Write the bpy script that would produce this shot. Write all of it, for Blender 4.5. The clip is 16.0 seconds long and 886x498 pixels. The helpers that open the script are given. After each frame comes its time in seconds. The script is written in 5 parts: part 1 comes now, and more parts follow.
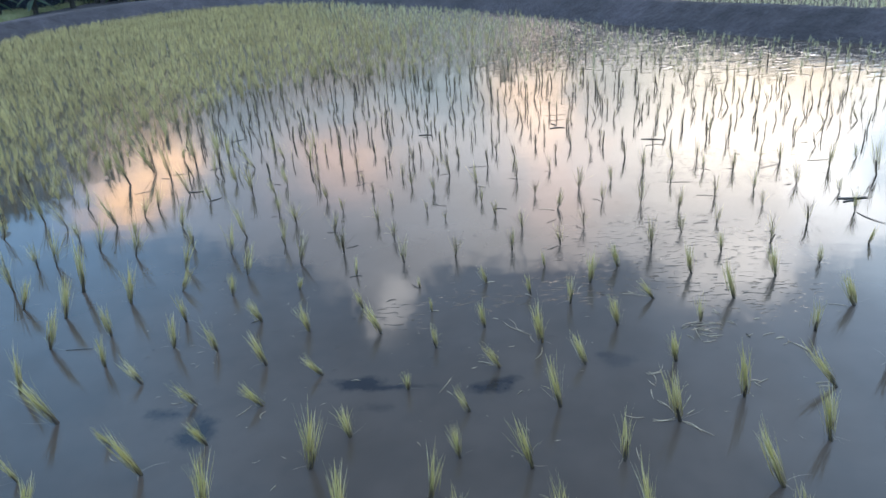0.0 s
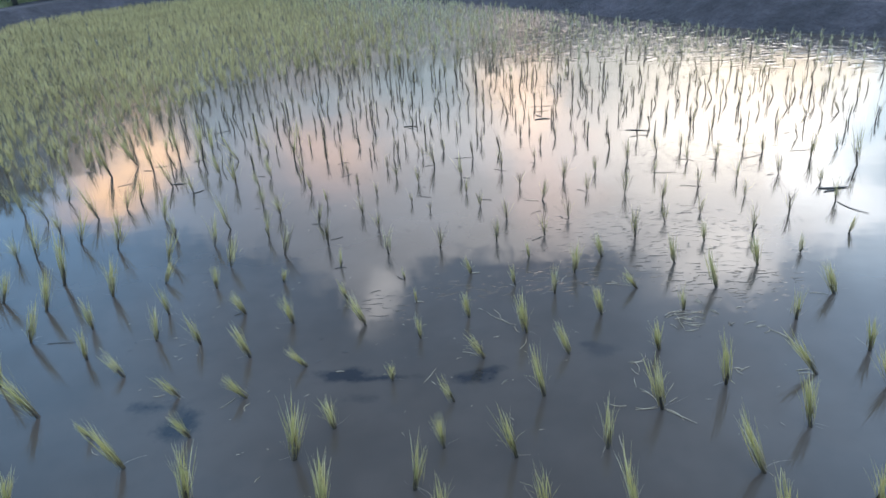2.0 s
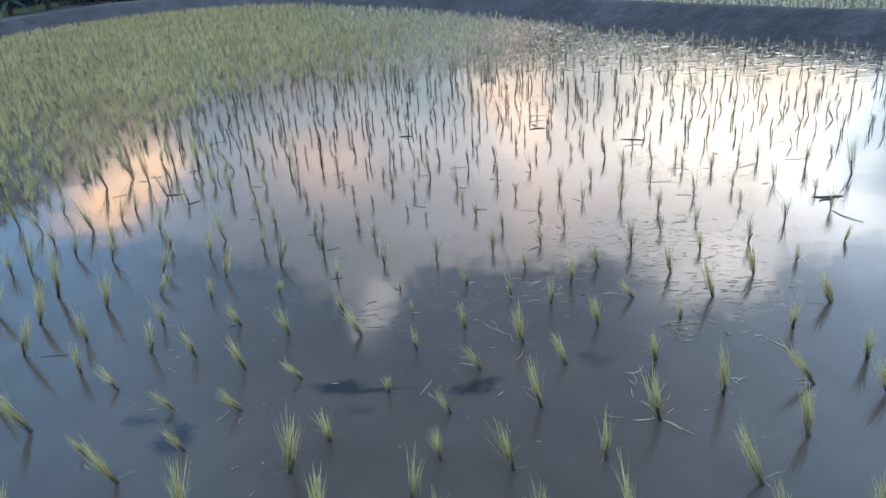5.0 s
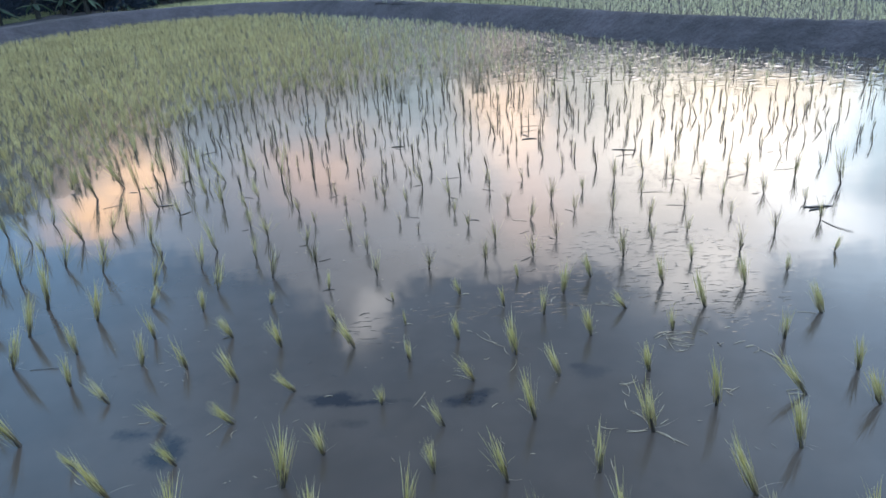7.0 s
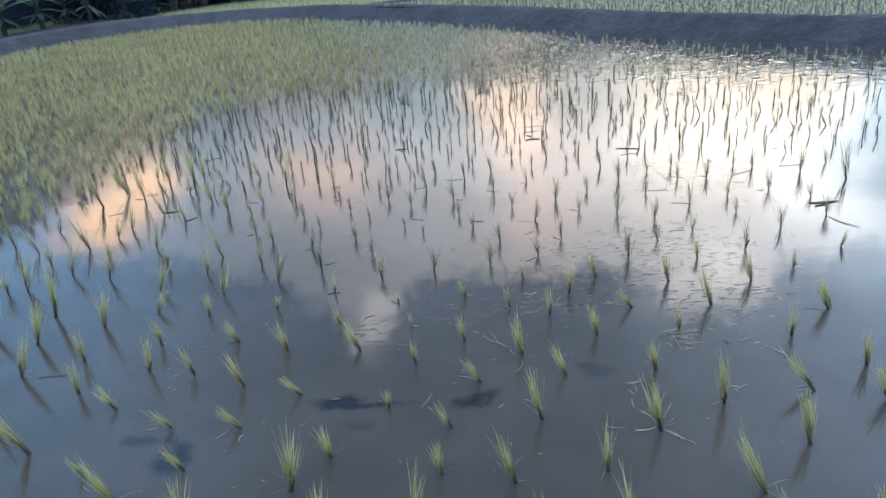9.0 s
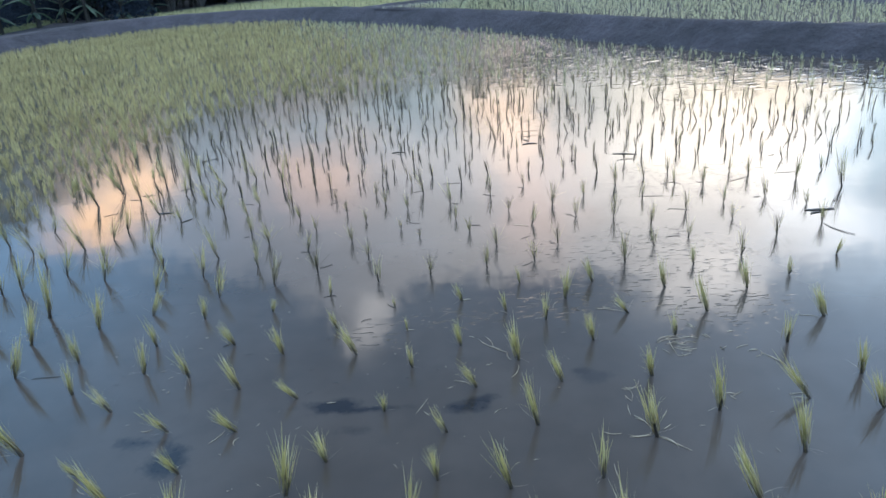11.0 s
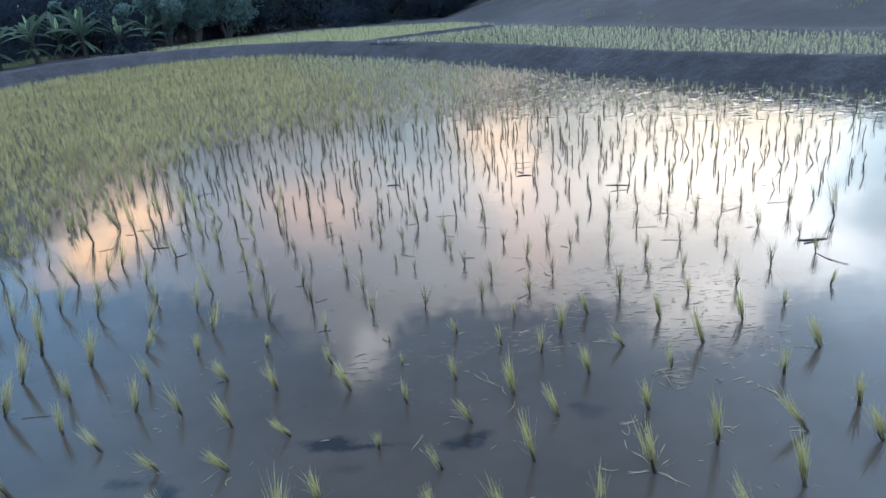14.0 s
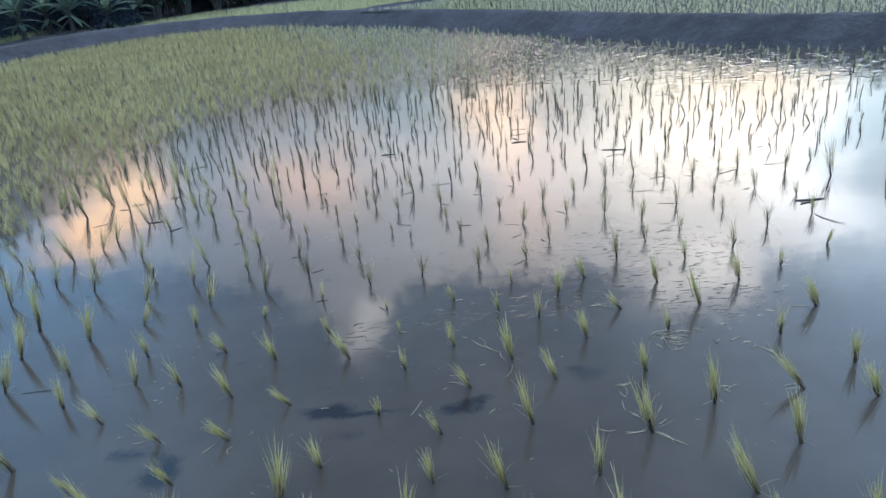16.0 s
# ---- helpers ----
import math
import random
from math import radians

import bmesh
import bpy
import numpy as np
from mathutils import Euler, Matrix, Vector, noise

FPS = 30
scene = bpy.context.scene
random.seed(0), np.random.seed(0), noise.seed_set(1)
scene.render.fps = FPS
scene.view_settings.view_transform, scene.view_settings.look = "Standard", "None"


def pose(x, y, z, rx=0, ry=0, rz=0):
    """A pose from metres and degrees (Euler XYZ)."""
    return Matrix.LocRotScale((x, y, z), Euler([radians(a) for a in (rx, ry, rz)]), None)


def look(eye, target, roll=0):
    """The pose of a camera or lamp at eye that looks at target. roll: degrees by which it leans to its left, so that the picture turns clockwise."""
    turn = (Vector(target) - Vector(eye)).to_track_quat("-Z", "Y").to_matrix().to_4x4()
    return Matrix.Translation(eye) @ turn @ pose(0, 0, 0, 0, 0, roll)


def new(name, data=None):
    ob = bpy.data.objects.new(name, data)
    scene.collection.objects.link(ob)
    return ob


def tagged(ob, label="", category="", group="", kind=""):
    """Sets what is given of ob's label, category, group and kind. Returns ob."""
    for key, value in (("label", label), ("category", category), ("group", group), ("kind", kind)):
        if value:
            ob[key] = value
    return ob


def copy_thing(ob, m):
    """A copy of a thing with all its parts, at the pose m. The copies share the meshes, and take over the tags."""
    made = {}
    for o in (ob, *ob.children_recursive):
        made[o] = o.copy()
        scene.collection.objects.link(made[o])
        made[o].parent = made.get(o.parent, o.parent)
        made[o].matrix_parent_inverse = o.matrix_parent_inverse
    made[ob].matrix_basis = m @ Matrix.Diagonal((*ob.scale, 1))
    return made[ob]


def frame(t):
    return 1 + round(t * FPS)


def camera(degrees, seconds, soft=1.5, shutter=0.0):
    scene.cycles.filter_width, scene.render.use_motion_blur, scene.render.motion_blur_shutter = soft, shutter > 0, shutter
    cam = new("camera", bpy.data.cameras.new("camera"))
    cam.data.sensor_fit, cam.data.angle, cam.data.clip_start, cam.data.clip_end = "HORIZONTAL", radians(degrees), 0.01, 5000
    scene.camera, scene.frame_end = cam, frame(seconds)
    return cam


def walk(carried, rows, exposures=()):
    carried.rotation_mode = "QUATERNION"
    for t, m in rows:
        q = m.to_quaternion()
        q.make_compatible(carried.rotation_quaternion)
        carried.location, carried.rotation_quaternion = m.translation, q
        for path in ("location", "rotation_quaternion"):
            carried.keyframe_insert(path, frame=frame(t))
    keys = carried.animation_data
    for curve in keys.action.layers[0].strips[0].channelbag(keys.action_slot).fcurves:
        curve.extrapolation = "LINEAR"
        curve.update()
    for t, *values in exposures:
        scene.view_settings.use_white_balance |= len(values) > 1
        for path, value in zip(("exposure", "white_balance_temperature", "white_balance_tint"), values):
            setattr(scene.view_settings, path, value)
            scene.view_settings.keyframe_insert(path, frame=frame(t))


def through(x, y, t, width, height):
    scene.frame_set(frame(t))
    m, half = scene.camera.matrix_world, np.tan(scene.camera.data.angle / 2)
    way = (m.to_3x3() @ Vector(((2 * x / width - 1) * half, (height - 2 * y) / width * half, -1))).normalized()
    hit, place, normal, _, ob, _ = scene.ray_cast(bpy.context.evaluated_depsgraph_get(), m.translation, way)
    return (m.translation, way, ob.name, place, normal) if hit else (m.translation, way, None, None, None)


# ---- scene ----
cam = camera(65.0, 16.0, soft=1.5)
PATH = [
    (0, (-0.001, 0.0, 1.495), (-0.058, 1.821, 0.67), -4.3),
    (0.5, (0.012, 0.0, 1.495), (-0.039, 1.816, 0.659), -4.4),
    (1, (0.009, 0.001, 1.486), (-0.021, 1.813, 0.64), -4.2),
    (1.5, (0.003, -0.001, 1.486), (-0.037, 1.811, 0.641), -4.0),
    (2, (0.01, 0.0, 1.486), (-0.011, 1.812, 0.639), -4.1),
    (2.5, (0.018, 0.004, 1.48), (-0.003, 1.811, 0.621), -3.7),
    (3, (0.004, 0.002, 1.481), (-0.006, 1.807, 0.621), -4.3),
    (3.5, (0.008, 0.008, 1.487), (0.002, 1.82, 0.638), -4.5),
    (4, (0.01, 0.004, 1.484), (-0.005, 1.813, 0.632), -4.3),
    (6.3, (0.014, 0.018, 1.5), (0.02, 1.857, 0.716), -4.1),
    (6.5, (0.013, 0.015, 1.498), (0.023, 1.851, 0.705), -4.2),
    (7, (0.008, 0.014, 1.499), (0.025, 1.846, 0.696), -4.0),
    (7.5, (0.011, 0.012, 1.501), (-0.011, 1.847, 0.705), -5.4),
    (8, (0.012, 0.009, 1.502), (-0.013, 1.844, 0.707), -5.6),
    (8.5, (0.01, 0.009, 1.502), (-0.013, 1.841, 0.699), -5.6),
    (9, (0.013, 0.012, 1.497), (0.014, 1.847, 0.701), -5.1),
    (11.5, (0.006, 0.017, 1.503), (0.021, 1.857, 0.718), -4.4),
    (12, (0.01, 0.014, 1.507), (0.002, 1.86, 0.739), -5.2),
    (12.5, (0.017, 0.017, 1.512), (0.012, 1.871, 0.763), -5.1),
    (13, (0.01, 0.018, 1.513), (0.019, 1.878, 0.778), -4.6),
    (13.5, (0.019, 0.021, 1.512), (0.025, 1.886, 0.788), -4.7),
    (14, (0.018, 0.024, 1.516), (0.05, 1.894, 0.805), -4.7),
    (14.5, (0.024, 0.023, 1.515), (0.06, 1.894, 0.808), -4.8),
    (15, (0.02, 0.023, 1.51), (0.033, 1.885, 0.78), -5.7),
    (15.5, (0.026, 0.024, 1.5), (0.04, 1.877, 0.748), -6.3),
    (16, (0.024, 0.028, 1.495), (0.055, 1.865, 0.707), -5.9),
]
walk(cam, [(t, look(eye, target, roll)) for t, eye, target, roll in PATH], exposures=[(0.0, 0.0, 6520, 10), (6.0, 0.0, 6500, 10), (16.0, -0.03, 6430, 9)])


# ---- sky and light ----
class Nodes:
    """A node tree written as arithmetic."""

    def __init__(self, tree):
        self.tree, self.nodes, self.links = tree, tree.nodes, tree.links
        self.nodes.clear()

    def add(self, kind, **values):
        node = self.nodes.new(kind)
        for key, value in values.items():
            self.put(node.inputs[key.replace("_", " ")], value)
        return node

    def put(self, socket, value):
        if isinstance(value, bpy.types.NodeSocket):
            self.links.new(value, socket)
        else:
            socket.default_value = value

    def math(self, op, a, b=0.0, c=0.0, clamp=False):
        node = self.nodes.new("ShaderNodeMath")
        node.operation, node.use_clamp = op, clamp
        for socket, value in zip(node.inputs, (a, b, c)):
            self.put(socket, value)
        return node.outputs[0]

    def vmath(self, op, a, b=(0, 0, 0)):
        node = self.nodes.new("ShaderNodeVectorMath")
        node.operation = op
        self.put(node.inputs[0], a)
        self.put(node.inputs[1], b)
        return node.outputs["Value" if op in ("LENGTH", "DOT_PRODUCT", "DISTANCE") else "Vector"]

    def tint(self, colour, amount):
        node = self.nodes.new("ShaderNodeVectorMath")
        node.operation = "SCALE"
        self.put(node.inputs[0], colour)
        self.put(node.inputs["Scale"], amount)
        return node.outputs[0]

    def step(self, value, a, b, low=0.0, high=1.0):
        node = self.nodes.new("ShaderNodeMapRange")
        node.interpolation_type = "SMOOTHSTEP"
        for key, v in (("Value", value), ("From Min", a), ("From Max", b), ("To Min", low), ("To Max", high)):
            self.put(node.inputs[key], v)
        return node.outputs[0]

    def noise(self, vector, scale, detail=3.0, rough=0.55, distortion=0.0):
        node = self.add("ShaderNodeTexNoise", Vector=vector, Scale=scale, Detail=detail, Roughness=rough, Distortion=distortion)
        return node.outputs["Fac"]

    def mix(self, fac, a, b):
        node = self.nodes.new("ShaderNodeMix")
        node.data_type = "RGBA"
        self.put(node.inputs[0], fac)
        self.put(node.inputs[6], a)
        self.put(node.inputs[7], b)
        return node.outputs[2]

    def xyz(self, vector):
        node = self.nodes.new("ShaderNodeSeparateXYZ")
        self.put(node.inputs[0], vector)
        return node.outputs

    def vec(self, x, y, z):
        node = self.nodes.new("ShaderNodeCombineXYZ")
        for socket, value in zip(node.inputs, (x, y, z)):
            self.put(socket, value)
        return node.outputs[0]


SUN_TURN, SUN_HEIGHT = 38.0, 5.0      # degrees, right of straight ahead and above the horizon
world = bpy.data.worlds.new("dusk")
scene.world = world
world.use_nodes = True
sky = Nodes(world.node_tree)
way = sky.add("ShaderNodeTexCoord").outputs["Generated"]
air = sky.nodes.new("ShaderNodeTexSky")
air.sky_type, air.sun_disc = "NISHITA", False
air.sun_elevation, air.sun_rotation, air.dust_density = radians(SUN_HEIGHT), radians(SUN_TURN), 2.0
x, y, z = sky.xyz(way)[:3]
puff = sky.noise(way, 5.0, 4.0, 0.55, 0.4)
wisp = sky.noise(way, 14.0, 5.0, 0.6, 0.6)
drift = sky.math("ADD", sky.math("MULTIPLY", sky.math("SUBTRACT", puff, 0.5), 1.0), sky.math("MULTIPLY", sky.math("SUBTRACT", wisp, 0.5), 0.5))
turn = sky.math("MULTIPLY", sky.math("ARCTAN2", x, y), 57.2958)
rise = sky.math("MULTIPLY", sky.math("ARCSINE", z), 57.2958)
turn_w = sky.math("MULTIPLY_ADD", drift, 9.0, turn)
rise_w = sky.math("MULTIPLY_ADD", drift, -5.0, rise)


def lump(turn_at, rise_at, turn_size, rise_size):
    """A soft cloud at that bearing and height, in degrees."""
    a = sky.math("DIVIDE", sky.math("SUBTRACT", turn_w, turn_at), turn_size)
    b = sky.math("DIVIDE", sky.math("SUBTRACT", rise_w, rise_at), rise_size)
    far = sky.math("ADD", sky.math("POWER", sky.math("ABSOLUTE", a), 2.4), sky.math("POWER", sky.math("ABSOLUTE", b), 2.4))
    return sky.math("EXPONENT", sky.math("MULTIPLY", far, -1.0))


# the clear air, then the grey evening cloud, then the lit banks of cloud
total = sky.tint(air.outputs[0], 0.10)
gloom = sky.mix(sky.step(sky.math("ABSOLUTE", sky.math("SUBTRACT", turn_w, 5.0)), 16, 42), (0.245, 0.455, 0.82, 1), (0.53, 1.17, 2.08, 1))
dusk = sky.mix(sky.step(rise, 10, 19), (0.54, 0.76, 0.96, 1), gloom)
# unseen sky high overhead, brightened to light the rice
dusk = sky.mix(sky.step(rise, 46, 72), dusk, (2.9, 3.4, 3.95, 1))
dusk = sky.tint(dusk, sky.step(wisp, 0.25, 0.75, 0.85, 1.15))
total = sky.vmath("ADD", total, dusk)
# unseen sky at the camera's back, lifted for the same reason
behind = sky.math("MULTIPLY", sky.step(y, 0.1, -0.7), sky.step(rise, 5, 30))
total = sky.vmath("ADD", total, sky.tint((0.95, 1.0, 1.1), behind))
# the grey-lilac bank of cloud and its ragged upper edge
RIM = [(-30.0, 19.0), (-20.5, 21.8), (-16.0, 24.0), (-11.0, 27.4), (-8.6, 30.6), (-6.2, 30.8), (-3.4, 27.2), (3.0, 25.6), (8.5, 26.2), (13.5, 25.6), (18.0, 26.8),
       (21.5, 28.9), (26.0, 28.2), (29.0, 24.6), (34.0, 22.4), (40.0, 20.0)]
ramp = sky.nodes.new("ShaderNodeValToRGB")
ramp.color_ramp.interpolation = "EASE"
while len(ramp.color_ramp.elements) < len(RIM):
    ramp.color_ramp.elements.new(0.5)
for stop, (turn_at, rise_at) in zip(ramp.color_ramp.elements, RIM):
    stop.position, stop.color = (turn_at + 40.0) / 80.0, [(rise_at - 15.0) / 20.0] * 3 + [1.0]
fray = sky.math("MULTIPLY_ADD", sky.math("SUBTRACT", sky.noise(way, 26.0, 4.0, 0.62, 0.5), 0.5), 6.5, rise)
sky.put(ramp.inputs[0], sky.math("MULTIPLY_ADD", sky.math("SUBTRACT", wisp, 0.5), 0.06, sky.math("MULTIPLY_ADD", turn, 0.0125, 0.5)))
edge = sky.math("MULTIPLY_ADD", ramp.outputs[0], 20.0, 15.0)
deck = sky.step(sky.math("SUBTRACT", fray, edge), 0.9, -1.7)
deck = sky.math("MULTIPLY", deck, sky.step(turn_w, -31.0, -22.0))
deck = sky.math("MULTIPLY", deck, sky.step(turn_w, 42.0, 33.0))
deck = sky.math("MULTIPLY", deck, sky.step(sky.math("MULTIPLY_ADD", rise_w, -0.7, turn_w), 25.5, 17.0))
deck = sky.math("MULTIPLY", deck, sky.step(turn, -19.0, 14.0, 0.29, 1.02))
deck = sky.math("MULTIPLY", deck, sky.step(rise_w, 10.5, 17.5, 0.05, 1.0))
total = sky.vmath("ADD", total, sky.tint((2.65, 2.38, 2.12), deck))
CLOUDS = [
    (21.5, 14.5, 7.0, 5.5, (2.4, 2.05, 1.6)),
    (20, 19, 8, 4.0, (1.1, 0.95, 0.75)),
    (9.5, 20.0, 3.4, 4.6, (1.1, 0.45, 0.15)),
    (24.0, 25.0, 4.2, 2.6, (3.4, 3.05, 2.6)),
    (7, 13.0, 3.2, 4.0, (2.6, 1.5, 0.7)),
    (-10, 16.5, 5, 3.5, (1.45, 0.65, 0.2)),
    (33.5, 13.0, 3.5, 4.0, (0.4, 1.3, 2.1)),
    (30.5, 18.5, 5.0, 4.5, (2.3, 2.4, 2.4)),
    (34.0, 33.0, 16.0, 13.0, (0.80, 1.12, 1.55)),
    (37.0, 22.0, 6.0, 4.5, (1.5, 1.9, 2.2)),
    (-7.0, 28.7, 1.8, 2.0, (2.3, 2.15, 2.0)),
]
for turn_at, rise_at, turn_size, rise_size, colour in CLOUDS:
    total = sky.vmath("ADD", total, sky.tint(colour, lump(turn_at, rise_at, turn_size, rise_size)))
# one thick bank low in the left, lit orange, that hides the blue behind it
for turn_at, rise_at, turn_size, rise_size in [(-27.8, 17.2, 2.4, 1.9), (-23.8, 14.2, 2.8, 2.3), (-25.8, 15.8, 3.2, 2.4)]:
    thick = sky.math("MULTIPLY", lump(turn_at, rise_at, turn_size, rise_size), sky.step(wisp, 0.36, 0.64, 0.36, 0.82))
    total = sky.mix(thick, total, (5.6, 3.6, 2.15, 1))
# clear cyan air beside the bright bank of cloud
total = sky.mix(sky.math("MULTIPLY", lump(36.5, 11.5, 5.6, 6.0), 0.85), total, (2.05, 2.75, 3.2, 1))
shine = sky.add("ShaderNodeBackground", Color=total, Strength=1.0)
sky.links.new(shine.outputs[0], sky.add("ShaderNodeOutputWorld").inputs[0])


# ---- materials ----
def material(name):
    m = bpy.data.materials.new(name)
    m.use_nodes = True
    return m, Nodes(m.node_tree)


def finish(n, colour, roughness, bump=None, strength=0.3, distance=0.02, **more):
    shader = n.add("ShaderNodeBsdfPrincipled", Base_Color=colour, Roughness=roughness, **more)
    if bump is not None:
        node = n.add("ShaderNodeBump", Strength=strength, Distance=distance, Height=bump)
        n.links.new(node.outputs[0], shader.inputs["Normal"])
    n.links.new(shader.outputs[0], n.add("ShaderNodeOutputMaterial").inputs[0])
    return shader


def water_material(name, calm):
    m, n = material(name)
    at = n.add("ShaderNodeNewGeometry").outputs["Position"]
    px, py, _ = n.xyz(at)[:3]
    cloud = n.noise(at, 1.3, 4, 0.6)
    fleck = n.noise(at, 9.0, 4, 0.65)
    silt = n.noise(at, 5.0, 5, 0.7)
    mud = n.mix(n.step(cloud, 0.3, 0.7), (0.0365, 0.0305, 0.0262, 1), (0.0525, 0.0435, 0.0375, 1))
    mud = n.mix(n.step(fleck, 0.45, 0.75, 0.0, 0.35), mud, (0.0335, 0.029, 0.026, 1))
    # old footprints, deep under the surface
    for fx, fy, sx, sy, deep in [(-0.43, 2.14, 0.12, 0.045, 0.95), (-0.28, 2.105, 0.13, 0.024, 0.9), (0.06, 2.07, 0.09, 0.045, 0.9), (0.12, 2.11, 0.06, 0.03, 0.8), (-1.06, 2.02, 0.10, 0.055, 0.85),
                               (-0.96, 1.90, 0.08, 0.07, 0.9), (-0.33, 1.99, 0.08, 0.045, 0.45), (0.56, 2.19, 0.09, 0.04, 0.5), (0.50, 2.24, 0.05, 0.025, 0.6)]:
        d = n.vmath("LENGTH", n.vec(n.math("DIVIDE", n.math("SUBTRACT", px, fx), sx), n.math("DIVIDE", n.math("SUBTRACT", py, fy), sy), 0.0))
        d = n.math("MULTIPLY_ADD", n.math("SUBTRACT", silt, 0.5), 3.6, d)
        mud = n.mix(n.step(d, 1.2, 0.2, 0.0, deep), mud, (0.010, 0.010, 0.012, 1))
    long = n.vmath("MULTIPLY", at, (0.55, 1.0, 1.0))
    slow = n.noise(long, 4.0, 2, 0.5)
    fine = n.noise(n.vmath("MULTIPLY", at, (0.27, 1.0, 1.0)), 66.0, 2, 0.5, 0.5)
    height = n.math("MULTIPLY", slow, 0.0014)
    # scum that puckers the surface round some of the plants, and the fine ripples beyond it
    rag = n.math("SUBTRACT", n.noise(at, 7.0, 4, 0.65), 0.5)
    scum = 0.0
    for sx, sy, wide, deep, much in [(-0.27, 2.62, 0.13, 0.15, 1.0), (0.12, 2.72, 0.24, 0.10, 0.9), (0.66, 2.80, 0.42, 0.17, 1.0), (1.20, 2.66, 0.34, 0.20, 1.0), (0.98, 2.40, 0.10, 0.06, 0.6), (1.05, 3.20, 0.6, 0.42, 0.5), (1.75, 4.3, 0.7, 0.5, 0.2), (1.2, 6.6, 1.4, 0.5, 0.3)]:
        d = n.vmath("LENGTH", n.vec(n.math("DIVIDE", n.math("SUBTRACT", px, sx), wide), n.math("DIVIDE", n.math("SUBTRACT", py, sy), deep), 0.0))
        scum = n.math("ADD", scum, n.step(n.math("MULTIPLY_ADD", rag, 2.4, d), 1.15, 0.45, 0.0, much))
    pucker = n.step(fine, 0.59, 0.72)
    height = n.math("ADD", height, n.math("MULTIPLY", n.math("MULTIPLY", pucker, scum), 0.0042))
    if not calm:
        # wavelets raised by a breath of wind under the far bank
        gust = n.step(n.noise(at, 1.3, 3, 0.6), 0.34, 0.56, 0.1, 1.0)
        reach = n.math("ADD", n.math("MULTIPLY", px, 0.3), n.math("MULTIPLY", py, 0.59))
        gust = n.math("MULTIPLY", gust, n.step(reach, 4.9, 5.7))
        chop = n.noise(n.vmath("MULTIPLY", at, (0.7, 1.0, 1.0)), 8.8, 1, 0.4)
        height = n.math("ADD", height, n.math("MULTIPLY", n.math("MULTIPLY", n.step(chop, 0.52, 0.73), gust), 0.022))
        # and the fine shiver that blurs its mirror
        aside = n.math("ADD", n.math("MULTIPLY", px, -0.6), n.math("MULTIPLY", py, 0.5))
        shiver = n.math("MAXIMUM", n.step(reach, 4.3, 5.6, 0.0, 0.085), n.step(aside, 3.5, 5.0, 0.0, 0.17))
        roughness = n.math("ADD", shiver, 0.025)
    else:
        roughness = 0.1
    finish(n, mud, roughness, height, 0.55, 1.0, IOR=1.333)
    return m


def mud_material(name, dark, light, rough=0.75, scale=1.0, relief=0.6):
    m, n = material(name)
    at = n.add("ShaderNodeNewGeometry").outputs["Position"]
    big = n.noise(at, 1.1 * scale, 5, 0.6)
    clod = n.noise(at, 14.0 * scale, 5, 0.65)
    slump = n.noise(at, 3.2 * scale, 6, 0.7)
    colour = n.mix(n.step(big, 0.3, 0.7), dark, light)
    weed = n.noise(at, 0.7 * scale, 3, 0.6)
    colour = n.mix(n.step(weed, 0.42, 0.58, 0.0, 0.7), colour, (0.62 * dark[0], 0.68 * dark[1], 0.64 * dark[2], 1))
    colour = n.mix(n.step(slump, 0.38, 0.66, 0.0, 0.45 if scale >= 1.0 else 0.13), colour, tuple(1.35 * c for c in light[:3]) + (1,))
    colour = n.mix(n.step(clod, 0.35, 0.75, 0.0, 0.5 if scale >= 1.0 else 0.3), colour, tuple(0.55 * c for c in dark[:3]) + (1,))
    finish(n, colour, n.step(big, 0.3, 0.7, rough - 0.2, rough), n.math("ADD", clod, n.math("MULTIPLY", slump, 2.0)), relief, 0.05, Specular_IOR_Level=0.12)
    return m


